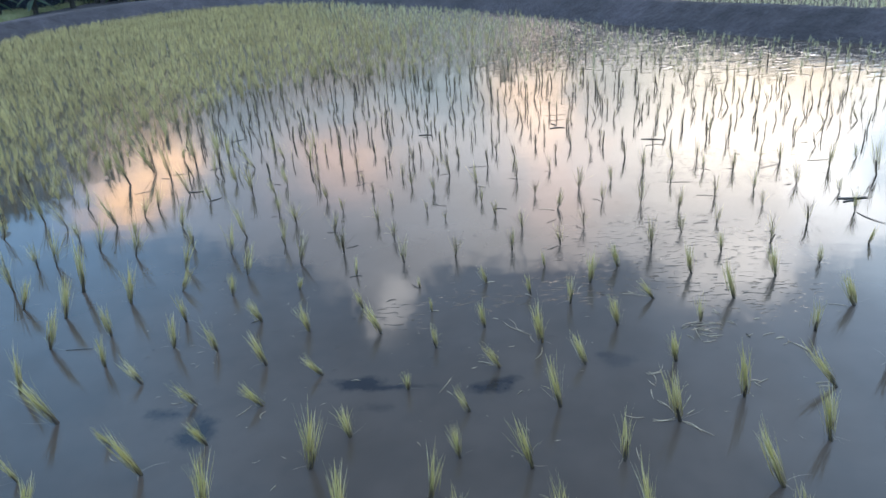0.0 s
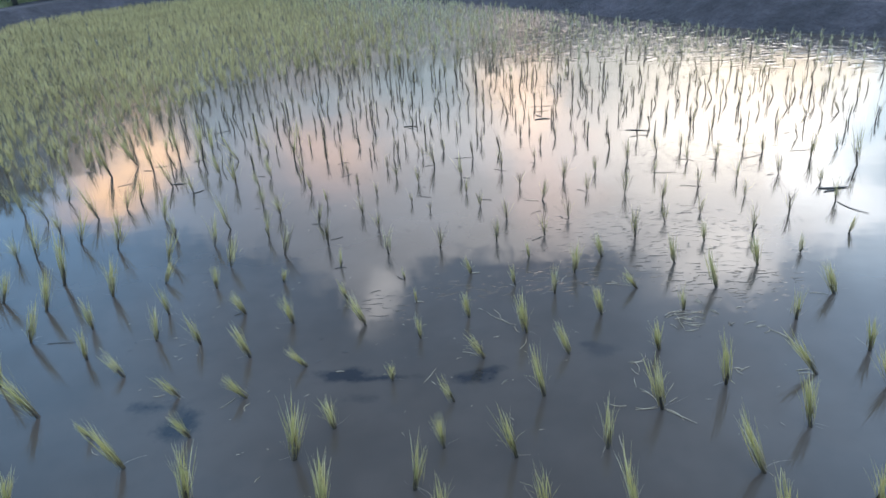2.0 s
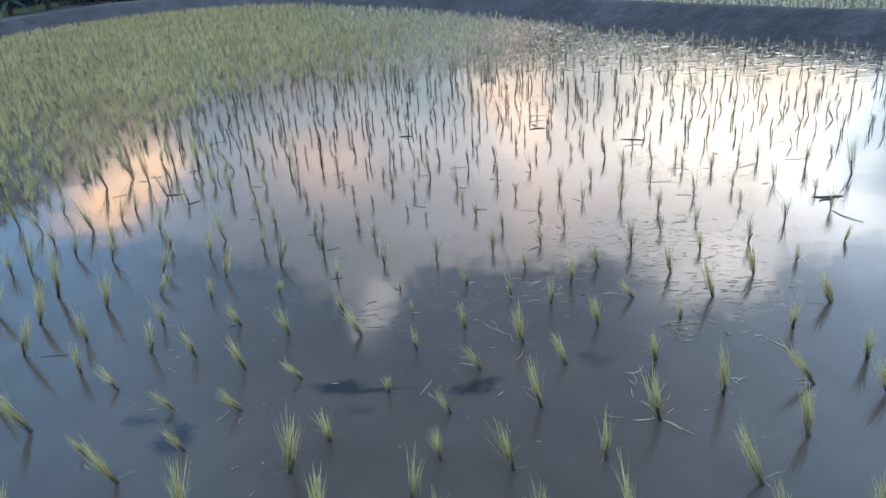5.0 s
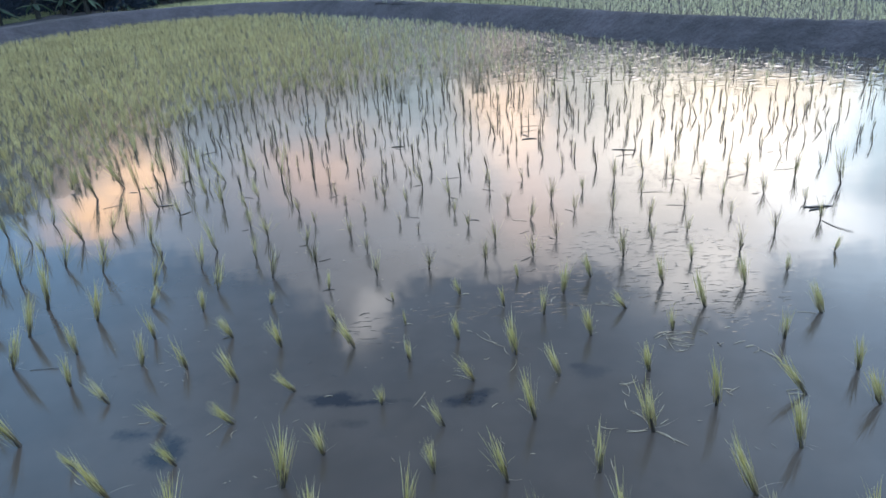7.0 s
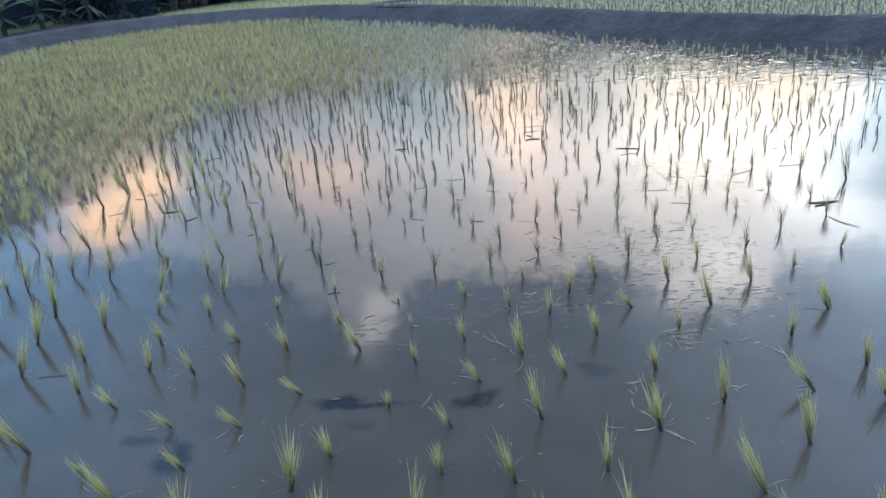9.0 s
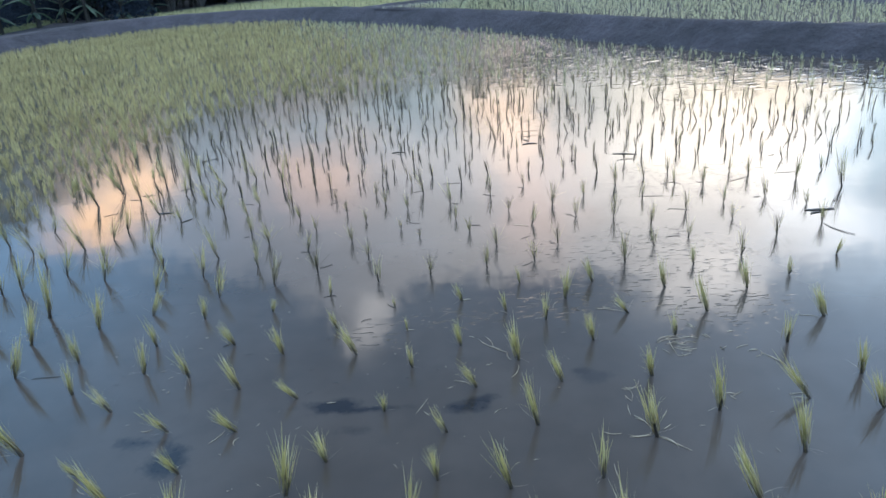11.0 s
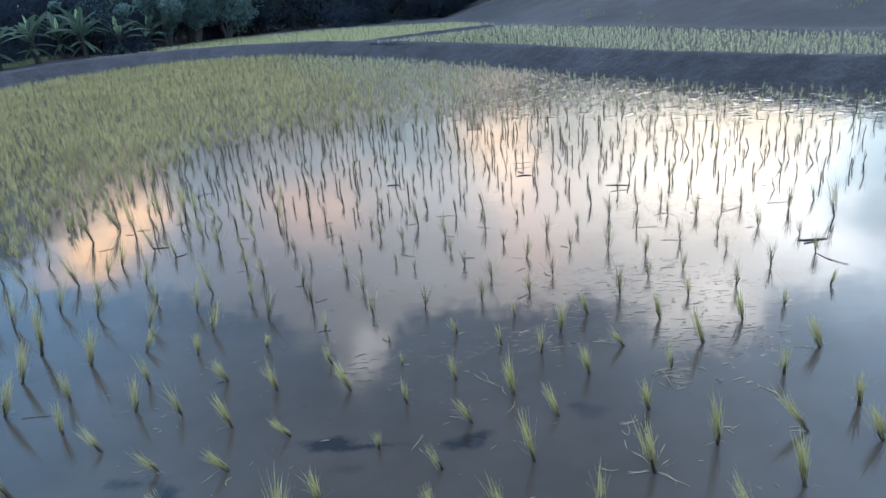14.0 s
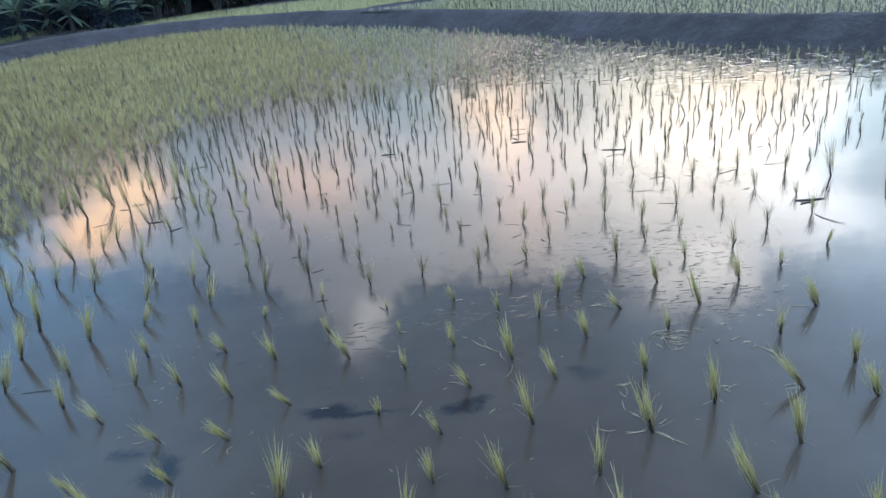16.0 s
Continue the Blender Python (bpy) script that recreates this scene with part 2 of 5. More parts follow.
def leaf_material(name, young, old, tip, gloss=0.45, through=0.45, shine_by=0.5, foot=None, patch_and_gap=None):
    m, n = material(name)
    info = n.add("ShaderNodeObjectInfo").outputs["Random"]
    geo = n.add("ShaderNodeNewGeometry")
    island = geo.outputs["Random Per Island"]
    at = n.add("ShaderNodeTexCoord").outputs["Object"]
    streak = n.noise(n.vmath("MULTIPLY", at, (1.0, 1.0, 0.15)), 160.0, 2, 0.5)
    pick = n.math("FRACT", n.math("ADD", info, island))
    colour = n.mix(pick, young, old)
    colour = n.mix(n.step(n.math("FRACT", n.math("MULTIPLY", pick, 7.3)), 0.78, 1.0), colour, tip)
    colour = n.mix(n.step(streak, 0.4, 0.7, 0.0, 0.25), colour, old)
    if patch_and_gap:
        # stretches that grow darker; the finer mottle puts shade between clumps into the colour
        colour = n.mix(n.step(n.noise(at, 1.1, 4, 0.6), 0.42, 0.66, 0.0, 0.55), colour, patch_and_gap)
        colour = n.mix(n.step(n.noise(at, 5.5, 3, 0.6), 0.50, 0.64, 0.0, 0.6), colour, patch_and_gap)
    if foot:
        # muddy brown sheaths below, bleached tips above
        up = n.math("MULTIPLY_ADD", n.math("SUBTRACT", streak, 0.5), 0.3, n.xyz(n.add("ShaderNodeTexCoord").outputs["Generated"])[2])
        colour = n.mix(n.step(up, 0.42, 0.06, 0.0, 0.9), colour, foot)
        colour = n.mix(n.step(up, 0.70, 1.0, 0.0, 0.45), colour, tip)
    shader = n.add("ShaderNodeBsdfPrincipled", Base_Color=colour, Roughness=gloss, Specular_IOR_Level=shine_by)
    back = n.add("ShaderNodeBsdfTranslucent", Color=colour)
    mixed = n.add("ShaderNodeMixShader", Fac=through)
    n.links.new(shader.outputs[0], mixed.inputs[1])
    n.links.new(back.outputs[0], mixed.inputs[2])
    n.links.new(mixed.outputs[0], n.add("ShaderNodeOutputMaterial").inputs[0])
    return m


def plain_material(name, colour, other, rough=0.7, scale=40.0):
    m, n = material(name)
    at = n.add("ShaderNodeTexCoord").outputs["Object"]
    grain = n.noise(at, scale, 4, 0.6)
    pick = n.add("ShaderNodeObjectInfo").outputs["Random"]
    c = n.mix(n.step(grain, 0.3, 0.7), colour, other)
    c = n.mix(n.math("MULTIPLY", pick, 0.5), c, other)
    finish(n, c, rough, grain, 0.4, 0.003)
    return m


WATER = water_material("paddy_water", False)
WATER_HIGH = water_material("terrace_water", True)
MUD = mud_material("wet_mud", (0.034, 0.033, 0.040, 1), (0.056, 0.053, 0.063, 1), 0.9)
EARTH = mud_material("bare_earth", (0.040, 0.040, 0.046, 1), (0.086, 0.079, 0.088, 1), 0.95, 0.35, 0.06)
LEAF = leaf_material("rice_leaf", (0.50, 0.43, 0.165, 1), (0.33, 0.31, 0.12, 1), (0.66, 0.60, 0.38, 1), foot=(0.10, 0.075, 0.035, 1))
LUSH = leaf_material("young_rice_leaf", (0.575, 0.495, 0.225, 1), (0.428, 0.378, 0.176, 1), (0.65, 0.575, 0.34, 1), patch_and_gap=(0.245, 0.205, 0.090, 1))
FAR_RICE = leaf_material("terrace_rice_leaf", (0.60, 0.57, 0.30, 1), (0.48, 0.47, 0.24, 1), (0.68, 0.63, 0.40, 1))
GREY_RICE = leaf_material("grey_rice_leaf", (0.46, 0.445, 0.245, 1), (0.34, 0.34, 0.19, 1), (0.56, 0.54, 0.34, 1))
# upper terrace rice: distance haze put into a paler, bluer leaf colour
PALE = leaf_material("hazed_rice_leaf", (0.57, 0.56, 0.33, 1), (0.44, 0.45, 0.26, 1), (0.70, 0.67, 0.47, 1))
# brown old sheaths; the darkness of backlit blades is put into this colour
SHADED_OLD_LEAF = leaf_material("shaded_rice_sheath", (0.070, 0.060, 0.035, 1), (0.038, 0.032, 0.020, 1), (0.15, 0.14, 0.065, 1))
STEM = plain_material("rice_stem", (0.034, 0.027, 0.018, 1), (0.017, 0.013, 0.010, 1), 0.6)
STRAW = plain_material("straw", (0.33, 0.29, 0.21, 1), (0.20, 0.16, 0.11, 1), 0.6)
ROT = plain_material("rotting_leaf", (0.030, 0.026, 0.022, 1), (0.014, 0.012, 0.011, 1), 0.5)
YOUNG_BANANA = leaf_material("furled_banana_leaf", (0.42, 0.50, 0.26, 1), (0.32, 0.41, 0.21, 1), (0.46, 0.53, 0.31, 1), gloss=0.6, shine_by=0.3)
BANANA = leaf_material("banana_leaf", (0.080, 0.130, 0.090, 1), (0.055, 0.095, 0.072, 1), (0.16, 0.22, 0.14, 1), gloss=0.6, shine_by=0.3)
# leaves low in the wood: their shade and bluish haze put into the colour
SHADED_TREE_LEAF = leaf_material("shaded_tree_leaf", (0.027, 0.038, 0.054, 1), (0.024, 0.034, 0.050, 1), (0.028, 0.040, 0.053, 1), gloss=0.9, through=0.5, shine_by=0.03)
# the same wood's sky-lit tops: that brightness put into a lighter olive
LIT_CROWN_LEAF = leaf_material("lit_crown_leaf", (0.105, 0.120, 0.068, 1), (0.078, 0.094, 0.055, 1), (0.135, 0.148, 0.088, 1), gloss=0.8, through=0.3, shine_by=0.12)
GRASS = leaf_material("grass", (0.24, 0.26, 0.13, 1), (0.17, 0.20, 0.10, 1), (0.34, 0.31, 0.19, 1))
BUSH = leaf_material("bush_leaf", (0.180, 0.262, 0.250, 1), (0.120, 0.195, 0.195, 1), (0.240, 0.325, 0.280, 1), gloss=0.85, through=0.45, shine_by=0.06)
PALE_BARK = plain_material("pale_bark", (0.065, 0.06, 0.058, 1), (0.035, 0.034, 0.034, 1), 0.9, 9.0)
BARK = plain_material("bark", (0.032, 0.032, 0.027, 1), (0.014, 0.013, 0.012, 1), 0.9, 12.0)


# ---- plan ----
LOW, HIGH = 0.0, 0.30                      # the two water levels
BANK = [(-11.5, 3.0), (-10.7, 8.0), (-9.9, 13.0), (-9.4, 16.2), (-8.9, 18.0), (-7.9, 19.3), (-6.7, 20.1), (-5.0, 20.15), (-2.9, 19.2), (-0.4, 16.3),
        (1.3, 13.9), (2.5, 11.6), (3.85, 9.35), (5.25, 7.75), (7.8, 4.8), (9.6, 0.5)]
NEAR_BANK = [(9.6, 0.5), (6.0, -0.1), (0.0, -0.15), (-8.0, -0.1), (-10.8, 0.5), (-11.5, 3.0)]
LOWER = BANK + NEAR_BANK[1:-1]
RIDGE = [(-1.3, 17.8), (-0.2, 18.4), (1.2, 19.2), (2.6, 20.1)]
UPPER_RIGHT = [(-1.0, 17.6), (1.6, 14.5), (2.9, 12.2), (4.3, 9.8), (5.7, 8.1), (8.4, 5.0), (11.0, 6.5), (8.8, 8.4), (7.0, 10.8), (6.0, 12.9), (4.4, 16.6), (2.6, 19.9)]
UPPER_LEFT = [(-9.5, 21.0), (-7.4, 20.7), (-5.0, 20.85), (-2.8, 20.0), (-1.5, 18.25), (1.4, 19.6), (2.5, 20.6), (1.6, 23.6), (-2.5, 26.0), (-6.3, 25.2)]
HILL_FOOT = [(1.0, 30.0), (1.2, 24.6), (2.9, 20.4), (4.7, 16.9), (6.3, 13.1), (7.3, 11.0), (9.1, 8.6), (12.0, 6.0), (14.0, 2.0)]


def closest(px, py, line):
    """The distance from points to a broken line."""
    best = np.full(np.shape(px), 1e9)
    for (ax, ay), (bx, by) in zip(line[:-1], line[1:]):
        t = np.clip(((px - ax) * (bx - ax) + (py - ay) * (by - ay)) / ((bx - ax) ** 2 + (by - ay) ** 2), 0, 1)
        best = np.minimum(best, np.hypot(px - ax - t * (bx - ax), py - ay - t * (by - ay)))
    return best


def inside(px, py, ring):
    hit = np.zeros(np.shape(px), bool)
    for (ax, ay), (bx, by) in zip(ring, ring[1:] + ring[:1]):
        cross = (ay > py) != (by > py)
        with np.errstate(divide="ignore", invalid="ignore"):
            hit ^= cross & (px < (bx - ax) * (py - ay) / (by - ay) + ax)
    return hit


def smooth(v, a, b):
    t = np.clip((v - a) / (b - a), 0, 1)
    return t * t * (3 - 2 * t)


def waves(px, py, scale, seed):
    """Cheap rolling unevenness."""
    rng = np.random.default_rng(seed)
    out = np.zeros(np.shape(px))
    for k in range(7):
        a, f, p = rng.uniform(0, 6.28), scale * rng.uniform(0.6, 2.6), rng.uniform(0, 6.28)
        out += np.sin((px * np.cos(a) + py * np.sin(a)) * f + p) / 7
    return out


def height(px, py):
    """The level of the ground."""
    z = np.full(np.shape(px), 0.34) + 0.05 * waves(px, py, 0.6, 3) + 0.02 * waves(px, py, 3.0, 4)
    ring = HILL_FOOT + [(60.0, 2.0), (60.0, 60.0), (1.0, 60.0)]
    up = closest(px, py, HILL_FOOT)
    bank = np.minimum(0.34 + 0.28 * up, 1.15 + 0.09 * up) + smooth(up, 0.2, 2.5) * (0.10 * waves(px, py, 1.5, 5) + 0.06 * waves(px, py, 5.0, 6))
    z = np.where(inside(px, py, ring), bank, z)
    for ring in (UPPER_LEFT, UPPER_RIGHT):
        edge = closest(px, py, ring + ring[:1])
        z = np.where(inside(px, py, ring), np.minimum(z, 0.34 - 0.18 * smooth(edge, 0.06, 0.35)), z)
    edge = closest(px, py, LOWER + LOWER[:1])
    return np.where(inside(px, py, LOWER), -0.12 + 0.12 * smooth(edge, 0.4, 0.0), np.minimum(z, 0.95 * edge - 0.21))


def mesh_object(name, verts, faces, mats, parent=None, index=None, smoothed=True):
    data = bpy.data.meshes.new(name)
    data.from_pydata([tuple(v) for v in verts], [], [tuple(f) for f in faces])
    for m in mats if isinstance(mats, (list, tuple)) else [mats]:
        data.materials.append(m)
    if index is not None:
        data.polygons.foreach_set("material_index", np.asarray(index, np.int32))
    data.polygons.foreach_set("use_smooth", np.full(len(data.polygons), smoothed))
    data.update()
    ob = new(name, data)
    ob.parent = parent
    return ob


def grid_faces(rows, cols):
    i = np.arange(rows * cols).reshape(rows, cols)
    return np.stack([i[:-1, :-1], i[:-1, 1:], i[1:, 1:], i[1:, :-1]], -1).reshape(-1, 4)


def spread(low, high, step, reach):
    """Even steps between low and high, then longer and longer ones out to the horizon."""
    out = list(np.arange(low, high + 1e-6, step))
    far, s = 0.0, step
    tail = []
    while far < reach:
        s *= 1.5
        far += s
        tail.append(far)
    return np.array([low - t for t in reversed(tail)] + out + [high + t for t in tail])


gx, gy = spread(-14, 14, 0.16, 1500), spread(-2, 30, 0.16, 1500)
GX, GY = np.meshgrid(gx, gy)
ground = mesh_object("ground", np.stack([GX, GY, height(GX, GY)], -1).reshape(-1, 3), grid_faces(len(gy), len(gx)), EARTH)
tagged(ground, "bare grey-brown earth rising as a bank behind the paddies", "ground", kind="structure")


def along(line, step):
    """Points at even steps on a rounded broken line, and the way across it, to its left."""
    p = np.array(line)
    for _ in range(2):
        q = np.concatenate([p[:1], np.stack([0.75 * p[:-1] + 0.25 * p[1:], 0.25 * p[:-1] + 0.75 * p[1:]], 1).reshape(-1, 2), p[-1:]])
        p = q
    s = np.concatenate([[0], np.cumsum(np.hypot(*np.diff(p, axis=0).T))])
    t = np.arange(0, s[-1], step)
    xy = np.stack([np.interp(t, s, p[:, k]) for k in (0, 1)], -1)
    d = np.gradient(xy, axis=0)
    d /= np.hypot(d[:, 0], d[:, 1])[:, None]
    return xy, np.stack([-d[:, 1], d[:, 0]], -1)


def bund(name, line, profile, seed, step=0.06, rough=0.05, label=""):
    """A wall of mud swept along a line: profile rows are metres to the line's left and up."""
    xy, side = along(line, step)
    prof = np.array(profile)
    rows = []
    n = np.arange(len(xy)) * step
    full = np.minimum(smooth(n, -0.25, 0.6), smooth(n[::-1], -0.25, 0.6))      # the ends run out into the ground
    for k, (u, v) in enumerate(prof):
        wob = rough * (1.6 * waves(xy[:, 0], xy[:, 1], 1.6, seed) + 1.2 * waves(xy[:, 0] + 0.3 * k, xy[:, 1] - 0.4 * k, 6.0, seed + 1) + 0.6 * waves(xy[:, 0] - 0.9 * k, xy[:, 1] + 0.5 * k, 17.0, seed + 2))
        wob = wob + rough * 0.35 * 0.6 * np.random.default_rng(seed + 40 + k).normal(0, 1, len(xy))
        lift = 0.0 if k in (0, len(prof) - 1) else 1.0
        rows.append(np.concatenate([xy + side * (u + wob[:, None]), (np.where(v > 0, v * full, v) + lift * 0.6 * wob)[:, None]], 1))
    verts = np.stack(rows, 1).reshape(-1, 3)
    ob = mesh_object(name, verts, grid_faces(len(xy), len(prof))[:, ::-1], MUD)
    return tagged(ob, label, "earth bank", kind="structure")


WALL = [(-0.15, -0.14), (-0.04, -0.04), (0.05, 0.04), (0.14, 0.11), (0.23, 0.17), (0.31, 0.225), (0.38, 0.275), (0.44, 0.315), (0.49, 0.335), (0.54, 0.335), (0.60, 0.31), (0.70, 0.22), (0.85, 0.08)]
bund("terrace_wall", BANK, WALL, 11, rough=0.024, label="dark wet mud wall between two paddy terraces")
LOWBUND = [(-0.30, 0.10), (-0.22, 0.27), (-0.13, 0.35), (-0.05, 0.385), (0.05, 0.39), (0.13, 0.36), (0.22, 0.28), (0.30, 0.10)]
bund("low_bund", RIDGE, LOWBUND, 21, rough=0.02, label="narrow mud bund dividing the upper paddies")
NEARPROF = [(-0.15, -0.14), (0.0, 0.0), (0.12, 0.10), (0.3, 0.20), (0.5, 0.26), (0.9, 0.28), (1.3, 0.24), (1.6, 0.1)]
bund("near_bund", [(x, y - 0.25) for x, y in NEAR_BANK], NEARPROF, 31, label="trodden mud bund along the paddy's near edge")


def sheet(name, ring, level, mat, label, grow=0.0):
    c = np.mean(ring, 0)
    pts = [(x + grow * (x - c[0]) / np.hypot(x - c[0], y - c[1]), y + grow * (y - c[1]) / np.hypot(x - c[0], y - c[1])) for x, y in ring]
    bm = bmesh.new()
    bm.faces.new([bm.verts.new((x, y, level)) for x, y in pts])
    bmesh.ops.recalc_face_normals(bm, faces=bm.faces)
    for f in bm.faces:
        if f.normal.z < 0:
            f.normal_flip()
    bmesh.ops.triangulate(bm, faces=bm.faces)
    data = bpy.data.meshes.new(name)
    bm.to_mesh(data)
    bm.free()
    data.materials.append(mat)
    return tagged(new(name, data), label, "water", kind="structure")


sheet("paddy_water", LOWER, LOW, WATER, "still shallow muddy paddy water mirroring an evening sky", 0.35)
sheet("terrace_water", UPPER_LEFT, HIGH, WATER_HIGH, "shallow water of an upper rice terrace", 0.08)
sheet("terrace_water", UPPER_RIGHT, HIGH, WATER_HIGH, "shallow water of an upper rice terrace", 0.08)


# ---- rice ----
def blade_rows(length, width, lean, bend, fold, steps=4):
    """One grass blade rising from the origin and bending towards +x: its vertices and faces."""
    verts, px, pz, a = [], 0.0, 0.0, lean
    for k in range(steps + 1):
        t = k / steps
        w = width * (0.55 + 0.9 * t - 1.42 * t * t) if k < steps else 0.0004
        verts += [(px, -w, pz), (px - fold * w, 0.0, pz), (px, w, pz)]
        a += bend / steps
        px += math.sin(a) * length / steps
        pz += math.cos(a) * length / steps
    faces = []
    for k in range(steps):
        b = 3 * k
        faces += [(b, b + 1, b + 4, b + 3), (b + 1, b + 2, b + 5, b + 4)]
    return np.array(verts), faces


def stem_rows(rng, tall, thick=0.0065):
    """The bundled leaf sheaths at a clump's foot: one ribbed, flaring bundle."""
    verts, faces, sides = [], [], 8
    bend = rng.normal(0, 0.006, 2)
    for z, k, q in ((-0.05, 0.9, 0.0), (0.0, 1.0, 0.0), (0.45 * tall, 0.8, 0.4), (tall, 0.55, 1.0)):
        for a in range(sides):
            r = thick * k * (1.15 if a % 2 else 0.75) * rng.uniform(0.85, 1.15)
            verts.append((bend[0] * q + r * math.cos(a * 6.2832 / sides), bend[1] * q + r * math.sin(a * 6.2832 / sides), z * (rng.uniform(0.75, 1.15) if z == tall else 1.0)))
    for k in range(3):
        faces += [(k * sides + a, k * sides + (a + 1) % sides, (k + 1) * sides + (a + 1) % sides, (k + 1) * sides + a) for a in range(sides)]
    return np.array(verts), faces


BLADES = []
for k in range(14):
    rng = np.random.default_rng(100 + k)
    v, f = blade_rows(1.0, rng.uniform(0.009, 0.0135), 0.0, rng.uniform(0.02, 0.38) if k < 11 else rng.uniform(0.8, 1.4), 0.35)
    data = bpy.data.meshes.new("blade")
    data.from_pydata([tuple(p) for p in v], [], f)
    data.materials.append(LEAF)
    BLADES.append((data, v, f))


DEAD = []
for k in range(3):
    v, f = blade_rows(1.0, 0.0075, 0.0, 0.5 * k - 0.4, 0.3)
    data = bpy.data.meshes.new("dead_blade")
    data.from_pydata([tuple(p) for p in v], [], f)
    data.materials.append(STRAW)
    DEAD.append(data)


def clump_plan(rng, count, wide):
    """Where a clump's blades stand: variant, turn, tilt, length, foot."""
    out = []
    for _ in range(count):
        turn_by, tilt = rng.uniform(0, 2 * math.pi), abs(rng.normal(0.0, wide))
        reach = rng.uniform(0.66, 1.06) if rng.random() < 0.8 else rng.uniform(0.35, 0.66)
        foot = (rng.normal(0, 0.0065), rng.normal(0, 0.0065), rng.uniform(0.002, 0.045))
        out.append((rng.integers(0, 11) if rng.random() < 0.95 else rng.integers(11, 14), turn_by, tilt, reach, foot))
    return out


def blade_pose(turn_by, tilt, reach, foot, droops=False):
    s = 0.125 * reach * (0.75 if droops else 1.0)
    return Matrix.Translation(foot) @ Matrix.Rotation(turn_by, 4, "Z") @ Matrix.Rotation(tilt, 4, "Y") @ Matrix.Diagonal((s, s, s, 1))


def seedling(k, count, wide, split, foot_tall, dead=3):
    """A clump of rice, 0.15 m high: split into its blades, or as one tuft."""
    rng = np.random.default_rng(500 + k)
    thing = new("rice_seedling")
    v, f = stem_rows(rng, foot_tall * rng.uniform(0.8, 1.15), 0.0062 if split else 0.0044)
    mesh_object("stem", v, f, STEM, thing)
    plan = clump_plan(rng, count if split else int((0.7 if foot_tall < 0.07 else 0.42) * count), wide if split else (3.6 if foot_tall < 0.07 else 2.4) * wide)
    if split:
        for variant, turn_by, tilt, reach, foot in plan:
            leaf = new("blade", BLADES[variant][0])
            leaf.parent = thing
            leaf.matrix_basis = blade_pose(turn_by, tilt, reach, foot, variant > 10)
        for n in range(1 + k % 3):
            leaf = new("dead_blade", DEAD[(k + n) % 3])
            leaf.parent = thing
            leaf.matrix_basis = blade_pose(rng.uniform(0, 6.28), rng.uniform(1.05, 1.5), rng.uniform(0.4, 0.75), (0, 0, 0.012))
    else:
        verts, faces = joined_blades(plan)
        # dead: how many blades in five take the backlit dark colour
        shaded = (np.arange(len(faces)) // 8) % 5 < dead
        mesh_object("tuft", verts, faces, [LEAF, SHADED_OLD_LEAF], thing, shaded, smoothed=False)
    return tagged(thing, "", "rice plant", "rice seedlings in the flooded paddy")


def joined_blades(plan, every=1):
    verts, faces, n = [], [], 0
    for variant, turn_by, tilt, reach, foot in plan:
        m = np.array(blade_pose(turn_by, tilt, reach, foot, variant > 10))
        _, v, f = BLADES[variant]
        if every == 2:
            v, f = v[[0, 1, 2, 6, 7, 8, 12, 13, 14]], f[:4]
        elif every == 4:
            v, f = v[[0, 1, 2, 13]] + [(0, -0.009, 0), (0, 0, 0), (0, 0.009, 0), (0, 0, 0)], [(0, 1, 3), (1, 2, 3)]
        verts.append(v @ m[:3, :3].T + m[:3, 3])
        faces += [tuple(i + n for i in q) for q in f]
        n += len(v)
    return np.concatenate(verts), faces


# rows of planting: x, y, sideways lean of the tips, height
PLANTED = []
PLANTED += [(0.84, 1.31, -0.04, 0.21), (1.10, 1.34, -0.06, 0.23), (0.46, 1.37, -0.04, 0.25), (0.22, 1.40, -0.01, 0.21), (-0.06, 1.41, -0.00, 0.20), (-0.40, 1.46, 0.02, 0.22), (-0.80, 1.52, 0.03, 0.23), (0.87, 1.52, -0.10, 0.24), (-0.14, 1.54, 0.03, 0.21), (-1.35, 1.55, 0.04, 0.12), (0.17, 1.65, -0.05, 0.21), (0.45, 1.66, 0.01, 0.18), (-0.52, 1.70, 0.03, 0.23), (1.09, 1.70, -0.02, 0.20)]
PLANTED += [(-1.06, 1.71, -0.05, 0.16), (-0.05, 1.71, -0.02, 0.13), (0.67, 1.83, -0.05, 0.22), (-0.89, 1.84, -0.05, 0.10), (-0.41, 1.84, -0.02, 0.14), (-1.23, 1.87, -0.03, 0.07), (-0.01, 1.94, -0.05, 0.12), (0.30, 1.94, -0.04, 0.21), (0.92, 1.94, -0.04, 0.23), (1.24, 1.96, -0.10, 0.16), (-1.48, 2.00, -0.08, 0.17), (-0.75, 2.04, -0.06, 0.10), (-1.00, 2.07, -0.06, 0.09), (1.49, 2.08, -0.02, 0.17)]
PLANTED += [(-0.23, 2.09, -0.00, 0.11), (0.76, 2.17, -0.03, 0.15), (0.43, 2.18, -0.05, 0.15), (0.11, 2.19, -0.06, 0.14), (-0.56, 2.21, -0.07, 0.10), (-1.26, 2.22, -0.06, 0.09), (-0.80, 2.30, -0.04, 0.14), (1.34, 2.32, -0.01, 0.16), (0.29, 2.35, -0.03, 0.19), (-1.47, 2.36, 0.01, 0.12), (-0.13, 2.36, -0.01, 0.12), (-1.03, 2.42, -0.02, 0.13), (0.94, 2.44, -0.01, 0.13), (0.61, 2.45, -0.03, 0.15)]
